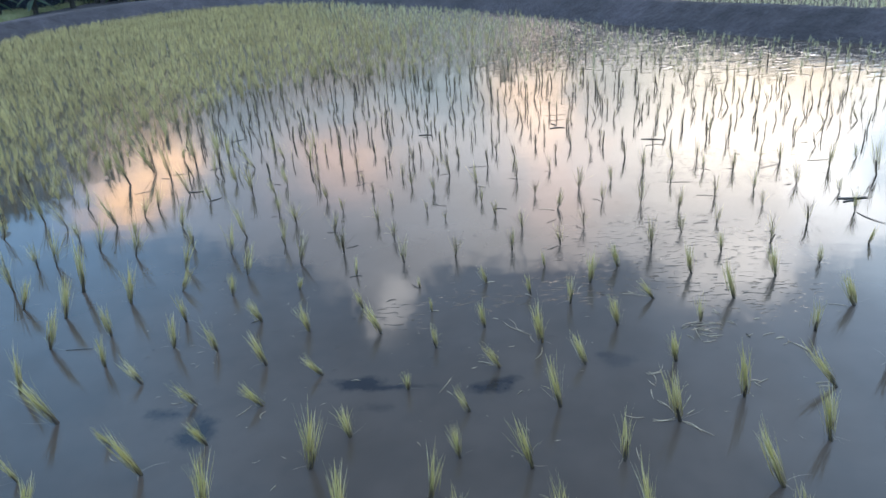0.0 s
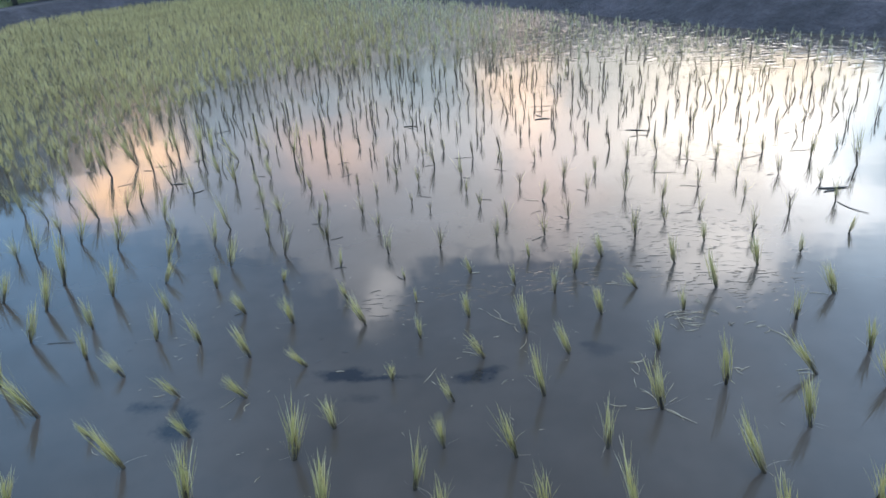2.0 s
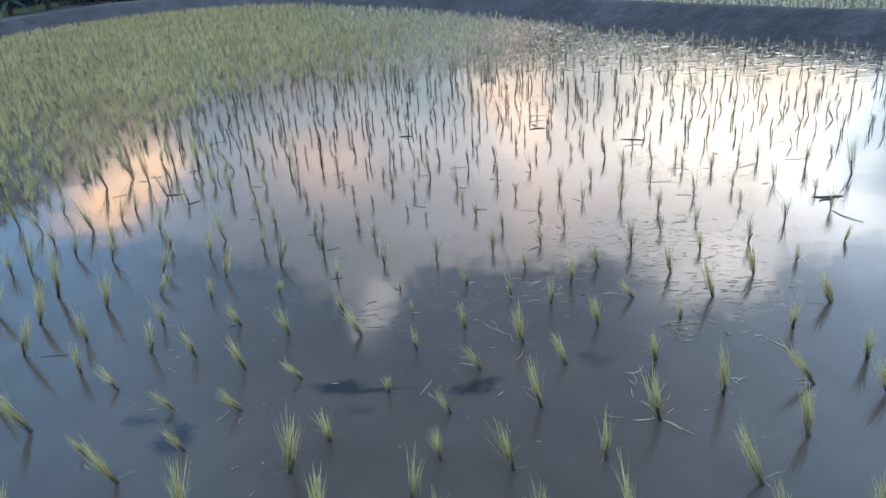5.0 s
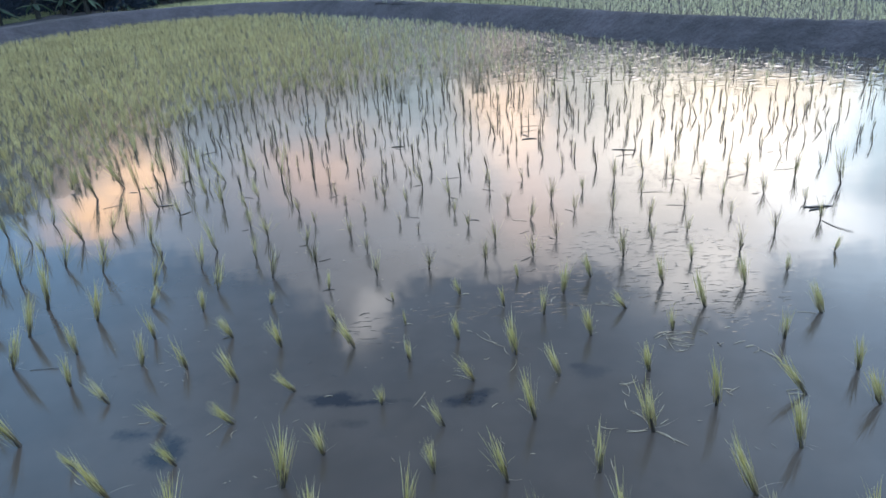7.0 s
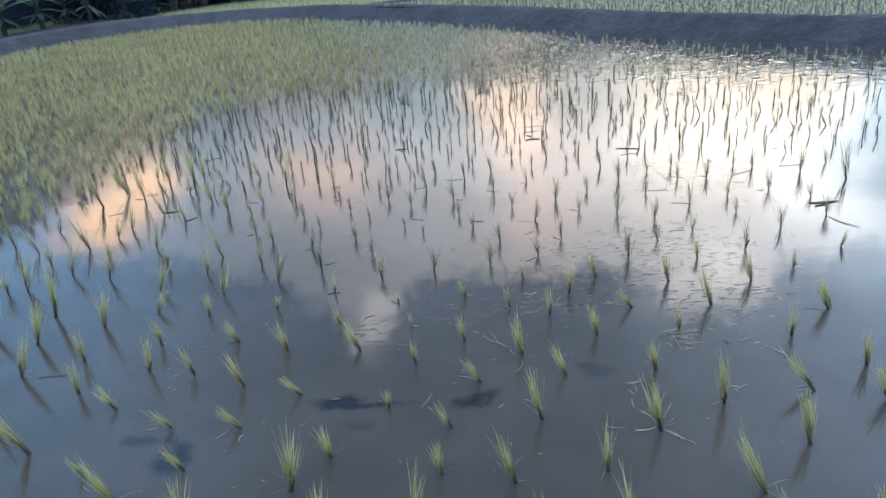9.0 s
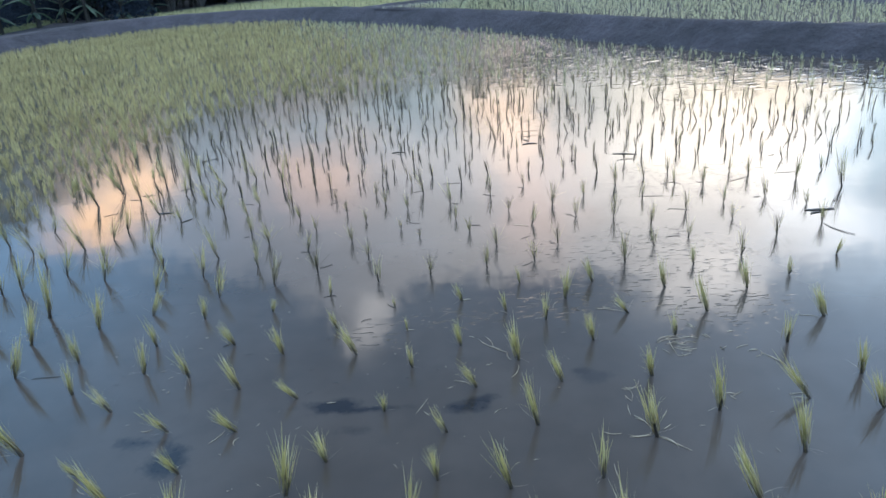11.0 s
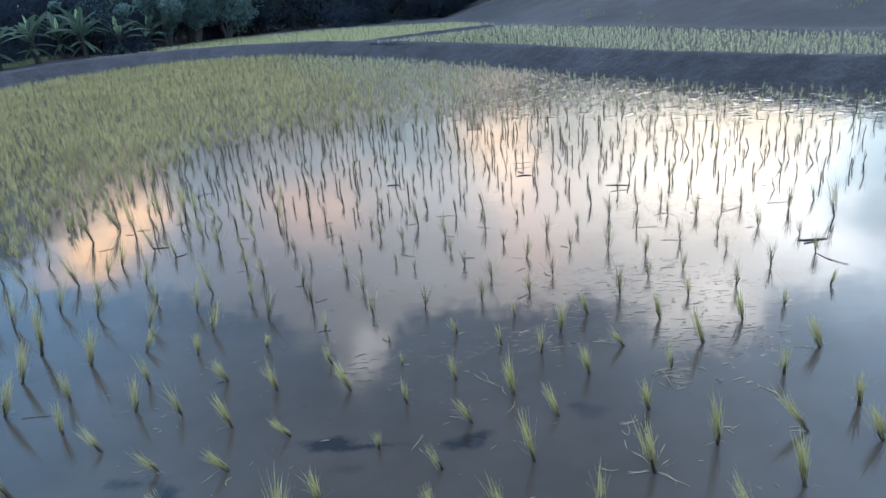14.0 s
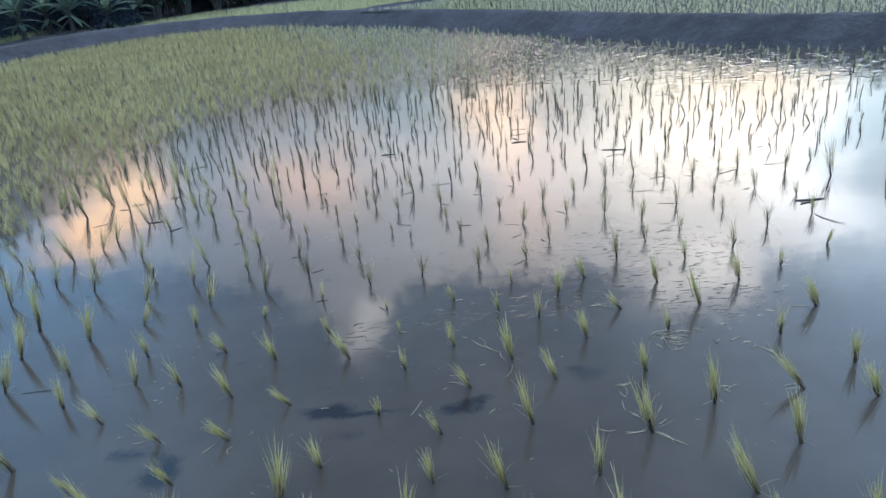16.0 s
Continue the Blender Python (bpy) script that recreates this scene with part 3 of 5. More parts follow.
PLANTED += [(-1.23, 2.47, 0.02, 0.13), (-0.36, 2.49, -0.07, 0.16), (0.07, 2.49, -0.02, 0.13), (1.58, 2.49, -0.05, 0.15), (-1.78, 2.52, 0.07, 0.17), (-0.67, 2.54, -0.03, 0.13), (-1.55, 2.60, -0.01, 0.13), (-0.90, 2.65, -0.04, 0.12), (-0.15, 2.65, -0.01, 0.08), (-1.25, 2.69, -0.01, 0.13), (-1.85, 2.79, 0.04, 0.17), (-1.46, 1.71, -0.03, 0.08), (1.45, 1.88, -0.06, 0.15), (-1.73, 2.20, 0.03, 0.16)]
PLANTED += [(0.45, 2.65, 0.00, 0.16), (0.81, 2.65, -0.08, 0.11), (1.14, 2.61, -0.06, 0.20), (-2.11, 2.90, 0.05, 0.14), (-1.59, 2.90, 0.04, 0.17), (-1.10, 2.91, 0.00, 0.10), (-0.79, 2.94, 0.03, 0.09), (-0.46, 2.72, -0.03, 0.12), (-0.21, 2.88, -0.01, 0.07), (0.10, 2.89, -0.03, 0.12), (0.29, 2.75, -0.02, 0.11), (0.57, 2.83, 0.01, 0.17), (0.73, 2.98, -0.04, 0.14), (1.04, 2.86, -0.04, 0.17)]
PLANTED += [(1.39, 2.79, -0.04, 0.16), (1.63, 2.89, 0.00, 0.10), (-2.27, 3.10, 0.00, 0.18), (-1.89, 3.05, 0.04, 0.24), (-1.37, 2.99, 0.04, 0.11), (-1.09, 3.13, 0.03, 0.12), (-0.84, 3.24, 0.03, 0.14), (-0.53, 3.04, 0.01, 0.11), (-0.30, 3.16, 0.00, 0.14), (-0.04, 3.19, 0.01, 0.14), (0.25, 3.23, -0.00, 0.12), (0.39, 3.02, -0.02, 0.10), (0.94, 3.17, -0.02, 0.17), (1.25, 3.07, -0.01, 0.12)]
PLANTED += [(1.51, 3.13, -0.00, 0.15), (1.95, 3.06, 0.01, 0.10), (-2.30, 3.38, 0.00, 0.12), (-2.20, 3.39, 0.02, 0.17), (-1.79, 3.45, 0.04, 0.15), (-1.45, 3.26, 0.05, 0.13), (-1.25, 3.41, 0.02, 0.13), (-0.97, 3.48, 0.00, 0.12), (-0.63, 3.35, -0.00, 0.15), (-0.37, 3.48, -0.00, 0.12), (0.50, 3.26, -0.01, 0.12), (0.66, 3.47, -0.01, 0.12), (1.14, 3.33, -0.02, 0.11), (1.35, 3.41, -0.00, 0.10)]
PLANTED += [(1.79, 3.34, -0.01, 0.14), (2.09, 3.45, -0.01, 0.13), (-2.25, 3.75, -0.00, 0.11), (-2.04, 3.56, 0.04, 0.14), (-1.51, 3.56, 0.00, 0.12), (-1.22, 3.63, -0.04, 0.16), (-0.72, 3.63, 0.02, 0.12), (-0.48, 3.72, -0.00, 0.12), (-0.09, 3.70, -0.00, 0.07), (0.20, 3.73, -0.01, 0.10), (0.33, 3.50, -0.01, 0.12), (0.56, 3.76, 0.03, 0.12), (1.04, 3.77, -0.00, 0.14), (1.22, 3.64, -0.00, 0.13)]
PLANTED += [(1.67, 3.61, -0.00, 0.10), (2.16, 3.74, -0.02, 0.10), (-2.75, 3.83, 0.04, 0.14), (-2.42, 3.95, -0.06, 0.15), (-2.10, 3.93, -0.06, 0.18), (-1.92, 3.77, 0.01, 0.08), (-1.67, 3.85, 0.03, 0.13), (-0.97, 3.80, -0.01, 0.11), (-0.71, 3.94, -0.01, 0.09), (-0.20, 3.85, 0.00, 0.09), (0.13, 3.95, -0.00, 0.10), (0.84, 3.85, -0.01, 0.12), (1.48, 3.80, -0.01, 0.13), (1.73, 3.88, 0.00, 0.12)]
PLANTED += [(2.00, 3.92, -0.01, 0.14), (2.50, 3.98, -0.03, 0.25), (-2.63, 4.08, -0.04, 0.17), (-1.98, 4.06, 0.02, 0.11), (-1.95, 4.21, 0.03, 0.13), (-1.11, 3.98, 0.00, 0.10), (-0.84, 4.16, -0.01, 0.11), (-0.55, 4.21, -0.01, 0.10), (-0.42, 4.03, -0.00, 0.09), (-0.16, 4.19, -0.01, 0.11), (0.11, 4.24, -0.01, 0.15), (0.46, 4.02, 0.00, 0.11), (0.74, 4.07, -0.00, 0.16), (0.96, 4.18, -0.01, 0.11)]
PLANTED += [(1.30, 4.06, -0.00, 0.11), (2.32, 4.18, 0.01, 0.20), (-2.45, 4.28, 0.03, 0.12), (-1.64, 4.31, -0.01, 0.10), (-1.39, 4.42, -0.00, 0.14), (-1.21, 4.33, -0.02, 0.10), (-0.64, 4.45, -0.01, 0.10), (-0.31, 4.33, -0.00, 0.12), (0.38, 4.36, -0.01, 0.17), (1.21, 4.36, -0.01, 0.15), (1.42, 4.44, -0.01, 0.14), (1.57, 4.26, -0.01, 0.12), (1.75, 4.25, -0.01, 0.13), (2.00, 4.43, -0.01, 0.12)]
PLANTED += [(2.09, 4.35, -0.01, 0.15), (2.56, 4.31, -0.02, 0.11), (-1.82, 4.45, -0.05, 0.14), (-1.55, 4.63, -0.04, 0.11), (-1.17, 4.52, -0.02, 0.11), (-0.94, 4.45, -0.01, 0.14), (-0.38, 4.51, 0.01, 0.12), (-0.06, 4.51, -0.03, 0.19), (0.21, 4.64, -0.01, 0.14), (0.62, 4.49, -0.02, 0.12), (0.94, 4.74, -0.00, 0.10), (1.16, 4.65, -0.02, 0.15), (1.61, 4.52, -0.02, 0.16), (1.88, 4.73, -0.01, 0.10)]
PLANTED += [(2.44, 4.60, -0.01, 0.10), (2.79, 4.65, -0.02, 0.12), (-2.36, 4.75, -0.06, 0.21), (-2.09, 4.83, -0.02, 0.23), (-1.78, 4.87, 0.01, 0.11), (-1.07, 4.85, 0.02, 0.17), (-0.83, 4.80, -0.00, 0.13), (-0.72, 4.77, 0.01, 0.15), (-0.50, 4.93, 0.01, 0.13), (-0.17, 4.92, -0.01, 0.09), (0.01, 4.84, -0.01, 0.12), (0.41, 4.79, -0.02, 0.13), (0.70, 4.80, -0.00, 0.10), (1.40, 4.82, 0.00, 0.13)]
PLANTED += [(2.16, 4.88, -0.01, 0.12), (2.77, 4.93, -0.01, 0.11), (-2.26, 4.99, -0.08, 0.19), (-2.00, 5.12, -0.00, 0.22), (-1.79, 5.03, -0.00, 0.23), (-1.50, 4.94, -0.05, 0.09), (-0.62, 5.10, -0.01, 0.11), (-0.27, 5.02, 0.00, 0.13), (0.27, 5.12, -0.00, 0.11), (0.29, 4.93, 0.00, 0.11), (0.59, 5.07, 0.00, 0.11), (0.84, 4.98, -0.01, 0.13), (1.25, 5.13, -0.00, 0.10), (1.83, 4.97, -0.01, 0.13)]
PLANTED += [(2.50, 5.07, -0.00, 0.11), (2.76, 5.13, -0.04, 0.10), (-2.16, 5.30, -0.00, 0.09), (-1.77, 5.21, -0.00, 0.14), (-1.62, 5.18, -0.03, 0.11), (-1.43, 5.28, -0.00, 0.11), (-1.32, 5.14, -0.03, 0.10), (-1.11, 5.29, -0.00, 0.14), (-0.37, 5.27, -0.00, 0.11), (0.12, 5.31, -0.00, 0.11), (1.09, 5.15, -0.00, 0.11), (1.72, 5.20, -0.00, 0.12), (2.11, 5.27, -0.00, 0.11), (2.28, 5.26, -0.00, 0.10)]
PLANTED += [(2.48, 5.31, -0.03, 0.11), (3.02, 5.16, -0.04, 0.10), (-1.91, 5.39, 0.00, 0.14), (-1.57, 5.42, -0.01, 0.15), (-1.22, 5.44, 0.02, 0.12), (-0.94, 5.41, 0.01, 0.11), (-0.85, 5.38, 0.01, 0.11), (-0.23, 5.48, 0.01, 0.12), (0.35, 5.49, -0.01, 0.11), (0.69, 5.33, 0.00, 0.13), (1.05, 5.48, -0.01, 0.11), (1.42, 5.45, 0.01, 0.13), (1.58, 5.41, -0.00, 0.11), (1.97, 5.38, 0.00, 0.09)]
PLANTED += [(2.72, 5.35, -0.04, 0.09), (2.92, 5.33, -0.03, 0.12), (-1.83, 5.54, 0.01, 0.12), (-0.73, 5.69, -0.01, 0.14), (-0.53, 5.50, -0.00, 0.11), (-0.09, 5.53, 0.02, 0.13), (0.30, 5.68, 0.00, 0.10), (0.56, 5.69, -0.03, 0.14), (0.89, 5.49, 0.01, 0.12), (0.92, 5.55, 0.00, 0.10), (1.30, 5.65, 0.01, 0.10), (1.53, 5.68, -0.02, 0.11), (1.67, 5.66, -0.01, 0.12), (1.73, 5.61, -0.00, 0.10)]
PLANTED += [(1.98, 5.69, -0.03, 0.11), (2.10, 5.58, -0.03, 0.10), (-1.61, 5.77, 0.00, 0.11), (-1.34, 5.85, 0.01, 0.12), (-1.06, 5.78, -0.01, 0.12), (-0.00, 5.84, -0.01, 0.14), (0.44, 5.83, -0.01, 0.11), (1.18, 5.76, -0.03, 0.10), (1.57, 5.79, -0.00, 0.11), (1.81, 5.76, -0.02, 0.10), (2.08, 5.78, 0.00, 0.12), (2.30, 5.82, -0.04, 0.12), (2.38, 5.70, -0.02, 0.10), (2.52, 5.76, -0.03, 0.12)]
PLANTED += [(2.80, 5.78, -0.03, 0.11), (2.96, 5.73, -0.03, 0.10), (-1.49, 6.10, 0.02, 0.15), (-0.86, 5.97, -0.01, 0.11), (-0.45, 5.96, -0.01, 0.11), (-0.27, 6.05, 0.02, 0.11), (-0.18, 5.88, 0.01, 0.12), (0.08, 6.03, -0.02, 0.12), (0.24, 5.87, 0.00, 0.11), (0.39, 6.07, -0.01, 0.13), (0.56, 6.06, -0.03, 0.13), (1.71, 6.09, -0.01, 0.12), (2.09, 5.99, -0.04, 0.11), (2.67, 5.92, -0.03, 0.10)]
PLANTED += [(3.08, 6.13, -0.03, 0.12), (3.27, 6.07, -0.03, 0.12), (-1.91, 6.35, 0.04, 0.14), (-1.26, 6.21, -0.00, 0.13), (-1.01, 6.19, 0.01, 0.13), (-0.72, 6.32, -0.02, 0.13), (-0.63, 6.34, 0.02, 0.10), (-0.34, 6.17, 0.02, 0.14), (-0.05, 6.19, 0.02, 0.11), (0.19, 6.23, -0.03, 0.11), (1.05, 6.29, -0.01, 0.10), (1.47, 6.14, -0.02, 0.11), (1.62, 6.16, 0.01, 0.10), (2.40, 6.36, -0.03, 0.11)]
PLANTED += [(2.54, 6.19, -0.02, 0.09), (2.94, 6.30, -0.01, 0.12), (-2.00, 6.37, 0.03, 0.14), (-1.67, 6.39, 0.03, 0.14), (-1.59, 6.45, 0.01, 0.11), (-1.39, 6.57, -0.01, 0.14), (-1.12, 6.54, 0.03, 0.12), (-0.02, 6.52, 0.02, 0.11), (0.14, 6.59, -0.01, 0.11), (0.29, 6.61, -0.03, 0.12), (1.34, 6.38, -0.02, 0.11), (1.73, 6.53, 0.00, 0.12), (2.05, 6.55, -0.01, 0.10), (2.18, 6.56, -0.01, 0.12)]
PLANTED += [(2.35, 6.50, -0.02, 0.11), (2.78, 6.48, -0.00, 0.11), (-1.58, 6.82, -0.01, 0.11), (-0.89, 6.66, 0.02, 0.11), (-0.83, 6.69, 0.00, 0.14), (-0.45, 6.65, -0.02, 0.13), (-0.38, 6.75, -0.02, 0.12), (-0.16, 6.80, -0.01, 0.12), (0.77, 6.66, -0.03, 0.13), (1.03, 6.63, -0.01, 0.10), (1.17, 6.71, 0.01, 0.10), (1.30, 6.75, 0.01, 0.13), (1.38, 6.75, -0.00, 0.11), (1.55, 6.74, 0.01, 0.11)]
PLANTED += [(1.64, 6.74, -0.01, 0.13), (2.66, 6.66, -0.04, 0.11), (-1.48, 7.03, 0.02, 0.12), (-1.34, 7.02, 0.02, 0.12), (-1.26, 6.92, 0.02, 0.14), (-1.18, 6.82, 0.03, 0.14), (-0.75, 6.99, 0.02, 0.13), (-0.66, 6.93, 0.01, 0.13), (0.07, 6.86, -0.01, 0.10), (0.57, 6.91, -0.01, 0.10), (0.71, 6.89, 0.01, 0.10), (0.88, 7.00, 0.02, 0.12), (0.92, 6.90, 0.01, 0.12), (1.53, 7.05, -0.03, 0.11)]
PLANTED += [(1.81, 6.95, -0.03, 0.10), (1.97, 6.84, -0.00, 0.11), (-1.80, 7.51, 0.03, 0.13), (-1.44, 7.36, 0.03, 0.13), (-1.01, 7.09, 0.01, 0.13), (-0.83, 7.34, -0.00, 0.13), (-0.61, 7.35, 0.01, 0.11), (-0.55, 7.53, -0.02, 0.12), (-0.33, 7.12, -0.02, 0.11), (-0.25, 7.23, -0.03, 0.11), (-0.07, 7.09, 0.00, 0.12), (0.02, 7.58, 0.02, 0.12), (0.24, 7.07, 0.01, 0.10), (0.39, 7.16, -0.03, 0.12)]
PLANTED += [(1.14, 7.13, -0.01, 0.11), (1.39, 7.46, -0.02, 0.13), (-2.40, 7.73, 0.02, 0.12), (-1.94, 7.88, 0.03, 0.13), (-1.57, 7.79, 0.01, 0.12), (-1.47, 8.07, 0.01, 0.14), (-1.31, 7.79, -0.01, 0.14), (-0.98, 7.74, 0.02, 0.13), (-0.23, 7.73, -0.01, 0.12), (0.24, 7.66, -0.01, 0.13), (0.52, 7.65, -0.00, 0.12), (0.68, 7.66, -0.01, 0.11)]
rng = np.random.default_rng(7)
KINDS = [(40, 0.06), (48, 0.07), (56, 0.085), (46, 0.10), (60, 0.08), (32, 0.055), (52, 0.12), (44, 0.07)]
split_kinds = [None] * len(KINDS)
mid_kinds = [None] * len(KINDS)
tuft_kinds = [None] * len(KINDS)
green_kinds = [None] * len(KINDS)


def stand(px, py, lean, tall, level=LOW):
    """The pose of a clump that leans sideways, with its foot in the water."""
    s = math.hypot(tall, lean) / (0.152 if py < 3.1 else 0.132 if py < 4.6 else 0.120)
    girth = s if s < 1.0 else s ** 0.4
    tip = Vector((lean, rng.normal(0.0, 0.02), tall)).normalized()
    return Matrix.Translation((px, py, level - 0.004)) @ Vector((0, 0, 1)).rotation_difference(tip).to_matrix().to_4x4() @ Matrix.Rotation(rng.uniform(0, 6.28), 4, "Z") @ Matrix.Diagonal((girth * rng.uniform(0.85, 1.0), girth * rng.uniform(0.85, 1.0), s, 1))


def words(lean, tall):
    """A true description of how a clump stands."""
    size = "tall" if tall > 0.17 else "short" if tall < 0.10 else "young"
    way_down = "leaning far over the" if abs(lean) > 0.6 * tall else "tilted in the" if abs(lean) > 0.3 * tall else "upright in"
    return f"{size} yellow-green rice seedling clump {way_down} muddy water"


def plant(px, py, lean, tall):
    kinds, split = (split_kinds, True) if py < 3.1 else (mid_kinds if py < 4.6 else tuft_kinds, False)
    green = py >= 3.1 and px < -0.95 and py < 5.4
    if green:
        kinds = green_kinds
    slim = py > 3.0 and px > -1.2
    k = int(rng.choice([0, 1, 5, 5, 7] if py > 4.4 else [1, 2, 3, 3, 6, 7])) if slim else int(rng.integers(0, len(KINDS)))
    grown = 1.3 if px < -0.95 and py < 5.4 else 1.12 if px < -0.6 and py < 4.6 else 1.0
    m = stand(px, py, grown * lean, grown * tall)
    if kinds[k] is None:
        # farther clumps: longer dark stems and more dark blades, as if backlit
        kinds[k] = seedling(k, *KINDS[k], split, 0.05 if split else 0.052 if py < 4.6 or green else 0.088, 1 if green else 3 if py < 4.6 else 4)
        kinds[k].matrix_basis = m
        ob = kinds[k]
    else:
        ob = copy_thing(kinds[k], Matrix.Identity(4))
        ob.matrix_basis = m
    tagged(ob, words(lean, tall))


for row in PLANTED[:300]:
    plant(*row)

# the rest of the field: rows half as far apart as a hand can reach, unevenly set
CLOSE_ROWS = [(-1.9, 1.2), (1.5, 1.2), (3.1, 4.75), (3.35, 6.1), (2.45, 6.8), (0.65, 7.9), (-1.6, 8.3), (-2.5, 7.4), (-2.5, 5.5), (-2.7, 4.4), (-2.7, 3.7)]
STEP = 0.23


def field(ring, step, seed, margin, turn_by=0.12):
    r = np.random.default_rng(seed)
    p = np.array(ring)
    c, reach = p.mean(0), np.ptp(p, axis=0).max()
    k = np.arange(-int(reach / step), int(reach / step) + 1) * step
    u, v = [a.ravel() for a in np.meshgrid(k, k)]
    u = u + 0.05 * np.sin(v * 2.1) + r.normal(0, 0.045, len(u))
    v = v + r.normal(0, 0.05, len(v))
    px, py = c[0] + u * math.cos(turn_by) - v * math.sin(turn_by), c[1] + u * math.sin(turn_by) + v * math.cos(turn_by)
    keep = inside(px, py, ring) & (closest(px, py, ring + ring[:1]) > margin)
    return px[keep], py[keep]


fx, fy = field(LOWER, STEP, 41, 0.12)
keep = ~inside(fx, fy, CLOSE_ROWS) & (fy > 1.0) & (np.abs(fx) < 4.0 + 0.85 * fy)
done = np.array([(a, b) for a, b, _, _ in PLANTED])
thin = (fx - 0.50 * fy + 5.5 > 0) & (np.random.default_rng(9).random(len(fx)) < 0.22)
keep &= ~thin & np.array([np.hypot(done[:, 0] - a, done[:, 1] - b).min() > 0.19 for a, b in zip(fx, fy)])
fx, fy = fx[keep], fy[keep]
order = np.argsort(np.hypot(fx, fy))
fx, fy = fx[order], fy[order]
for a, b in zip(fx[:14], fy[:14]):
    plant(a, b, rng.normal(-0.005, 0.02), rng.uniform(0.10, 0.16))

def tufts(first, counts, wide, thick, tall, old, every):
    out = []
    for k in range(8):
        r = np.random.default_rng(first + k)
        v, f = joined_blades(clump_plan(r, int(r.integers(*counts)), r.uniform(*wide)), every)
        sv, sf = stem_rows(r, r.uniform(*tall), thick)
        if every == 4:
            out.append((v, np.array(f), (np.arange(len(f)) // 2) % 7 < old))
            continue
        out.append((np.concatenate([v, sv]), np.concatenate([np.array(f), np.array(sf) + len(v)]), np.r_[(np.arange(len(f)) * every // 8) % 5 < old, np.full(len(sf), 2 if old else 0)]))
    return out


# SLIM: long dark stems and mostly backlit-dark blades
SLIM, BUSHY = tufts(900, (7, 13), (0.07, 0.15), 0.0040, (0.085, 0.115), 4, 1), tufts(950, (22, 32), (0.20, 0.37), 0.004, (0.03, 0.05), 1, 4)
SMALL = tufts(980, (18, 26), (0.2, 0.36), 0.004, (0.03, 0.05), 0, 4)


def crop(name, px, py, level, tall, seed, label, kinds, leaf=LEAF):
    """A whole stand of rice that nobody could count."""
    r = np.random.default_rng(seed)
    verts, faces, index, n = [], [], [], 0
    for a, b in zip(px, py):
        v, f, i = kinds[r.integers(0, len(kinds))]
        q, s = r.uniform(0, 6.28), r.uniform(*tall) / 0.14
        x = v[:, 0] * math.cos(q) - v[:, 1] * math.sin(q)
        y = v[:, 0] * math.sin(q) + v[:, 1] * math.cos(q)
        lean = r.normal(0, 0.08, 2)
        verts.append(np.stack([a + s * (x + lean[0] * v[:, 2]), b + s * (y + lean[1] * v[:, 2]), level + s * v[:, 2]], -1))
        faces.append(f + n)
        index.append(i)
        n += len(v)
    ob = mesh_object(name, np.concatenate(verts), np.concatenate(faces), [leaf, SHADED_OLD_LEAF, STEM], index=np.concatenate(index), smoothed=False)
    return tagged(ob, label, "rice crop", kind="stuff")


fx, fy = fx[14:], fy[14:]
lush = fx - 0.50 * fy + 5.3 + rng.normal(0, 1.0, len(fx)) < 0
rest = np.array(PLANTED[300:])
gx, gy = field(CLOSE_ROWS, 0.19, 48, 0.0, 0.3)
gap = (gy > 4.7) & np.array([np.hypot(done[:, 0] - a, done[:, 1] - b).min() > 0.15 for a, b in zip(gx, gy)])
bx, by = field(LOWER, 0.24, 49, 0.3)
side = (by < 1.3) & (np.abs(bx) > 1.6) & (np.abs(bx) < 9.0)
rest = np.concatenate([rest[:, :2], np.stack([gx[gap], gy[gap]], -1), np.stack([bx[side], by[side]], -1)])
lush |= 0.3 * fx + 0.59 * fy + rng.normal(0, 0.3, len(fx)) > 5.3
crop("rice_crop", np.r_[fx[~lush], rest[:, 0]], np.r_[fy[~lush], rest[:, 1]], LOW, (0.10, 0.165), 51, "thin rice seedlings in the flooded lower paddy, darkened as if backlit", SLIM)
ex, ey = field(LOWER, 0.11, 46, 0.12, 0.4)
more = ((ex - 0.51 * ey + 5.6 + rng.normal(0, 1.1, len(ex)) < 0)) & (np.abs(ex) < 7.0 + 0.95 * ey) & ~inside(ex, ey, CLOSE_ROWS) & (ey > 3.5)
lush = fx - 0.50 * fy + 5.3 + rng.normal(0, 1.0, len(fx)) < 0
fx, fy, lush = np.r_[fx[lush], ex[more]], np.r_[fy[lush], ey[more]], slice(None)
thinner = 0.3 * fx + 0.59 * fy + np.random.default_rng(12).normal(0, 1.3, len(fx)) > 6.0 + 1.3 * np.clip(-fx - 0.5, 0, 9)
crop("rice_crop", fx[~thinner], fy[~thinner], LOW, (0.08, 0.17), 54, "dense lush yellow-green rice in the lower paddy", BUSHY, LUSH)
some = thinner & (np.random.default_rng(13).random(len(fx)) < 0.6)
crop("rice_crop", fx[some], fy[some], LOW, (0.07, 0.13), 56, "thin grey-green rice near the paddy's far corner", SMALL, GREY_RICE)
sx, sy = field(LOWER, 0.20, 47, 0.10, 0.25)
far_side = (0.3 * sx + 0.59 * sy + np.random.default_rng(8).normal(0, 0.3, len(sx)) > 5.3) & (sx - 0.50 * sy + 5.5 > 0)
crop("rice_crop", sx[far_side], sy[far_side], LOW, (0.07, 0.12), 55, "short pale rice seedlings in rippled water under the mud wall", SMALL, GREY_RICE)
px, py = field(UPPER_RIGHT, 0.105, 43, 0.03)
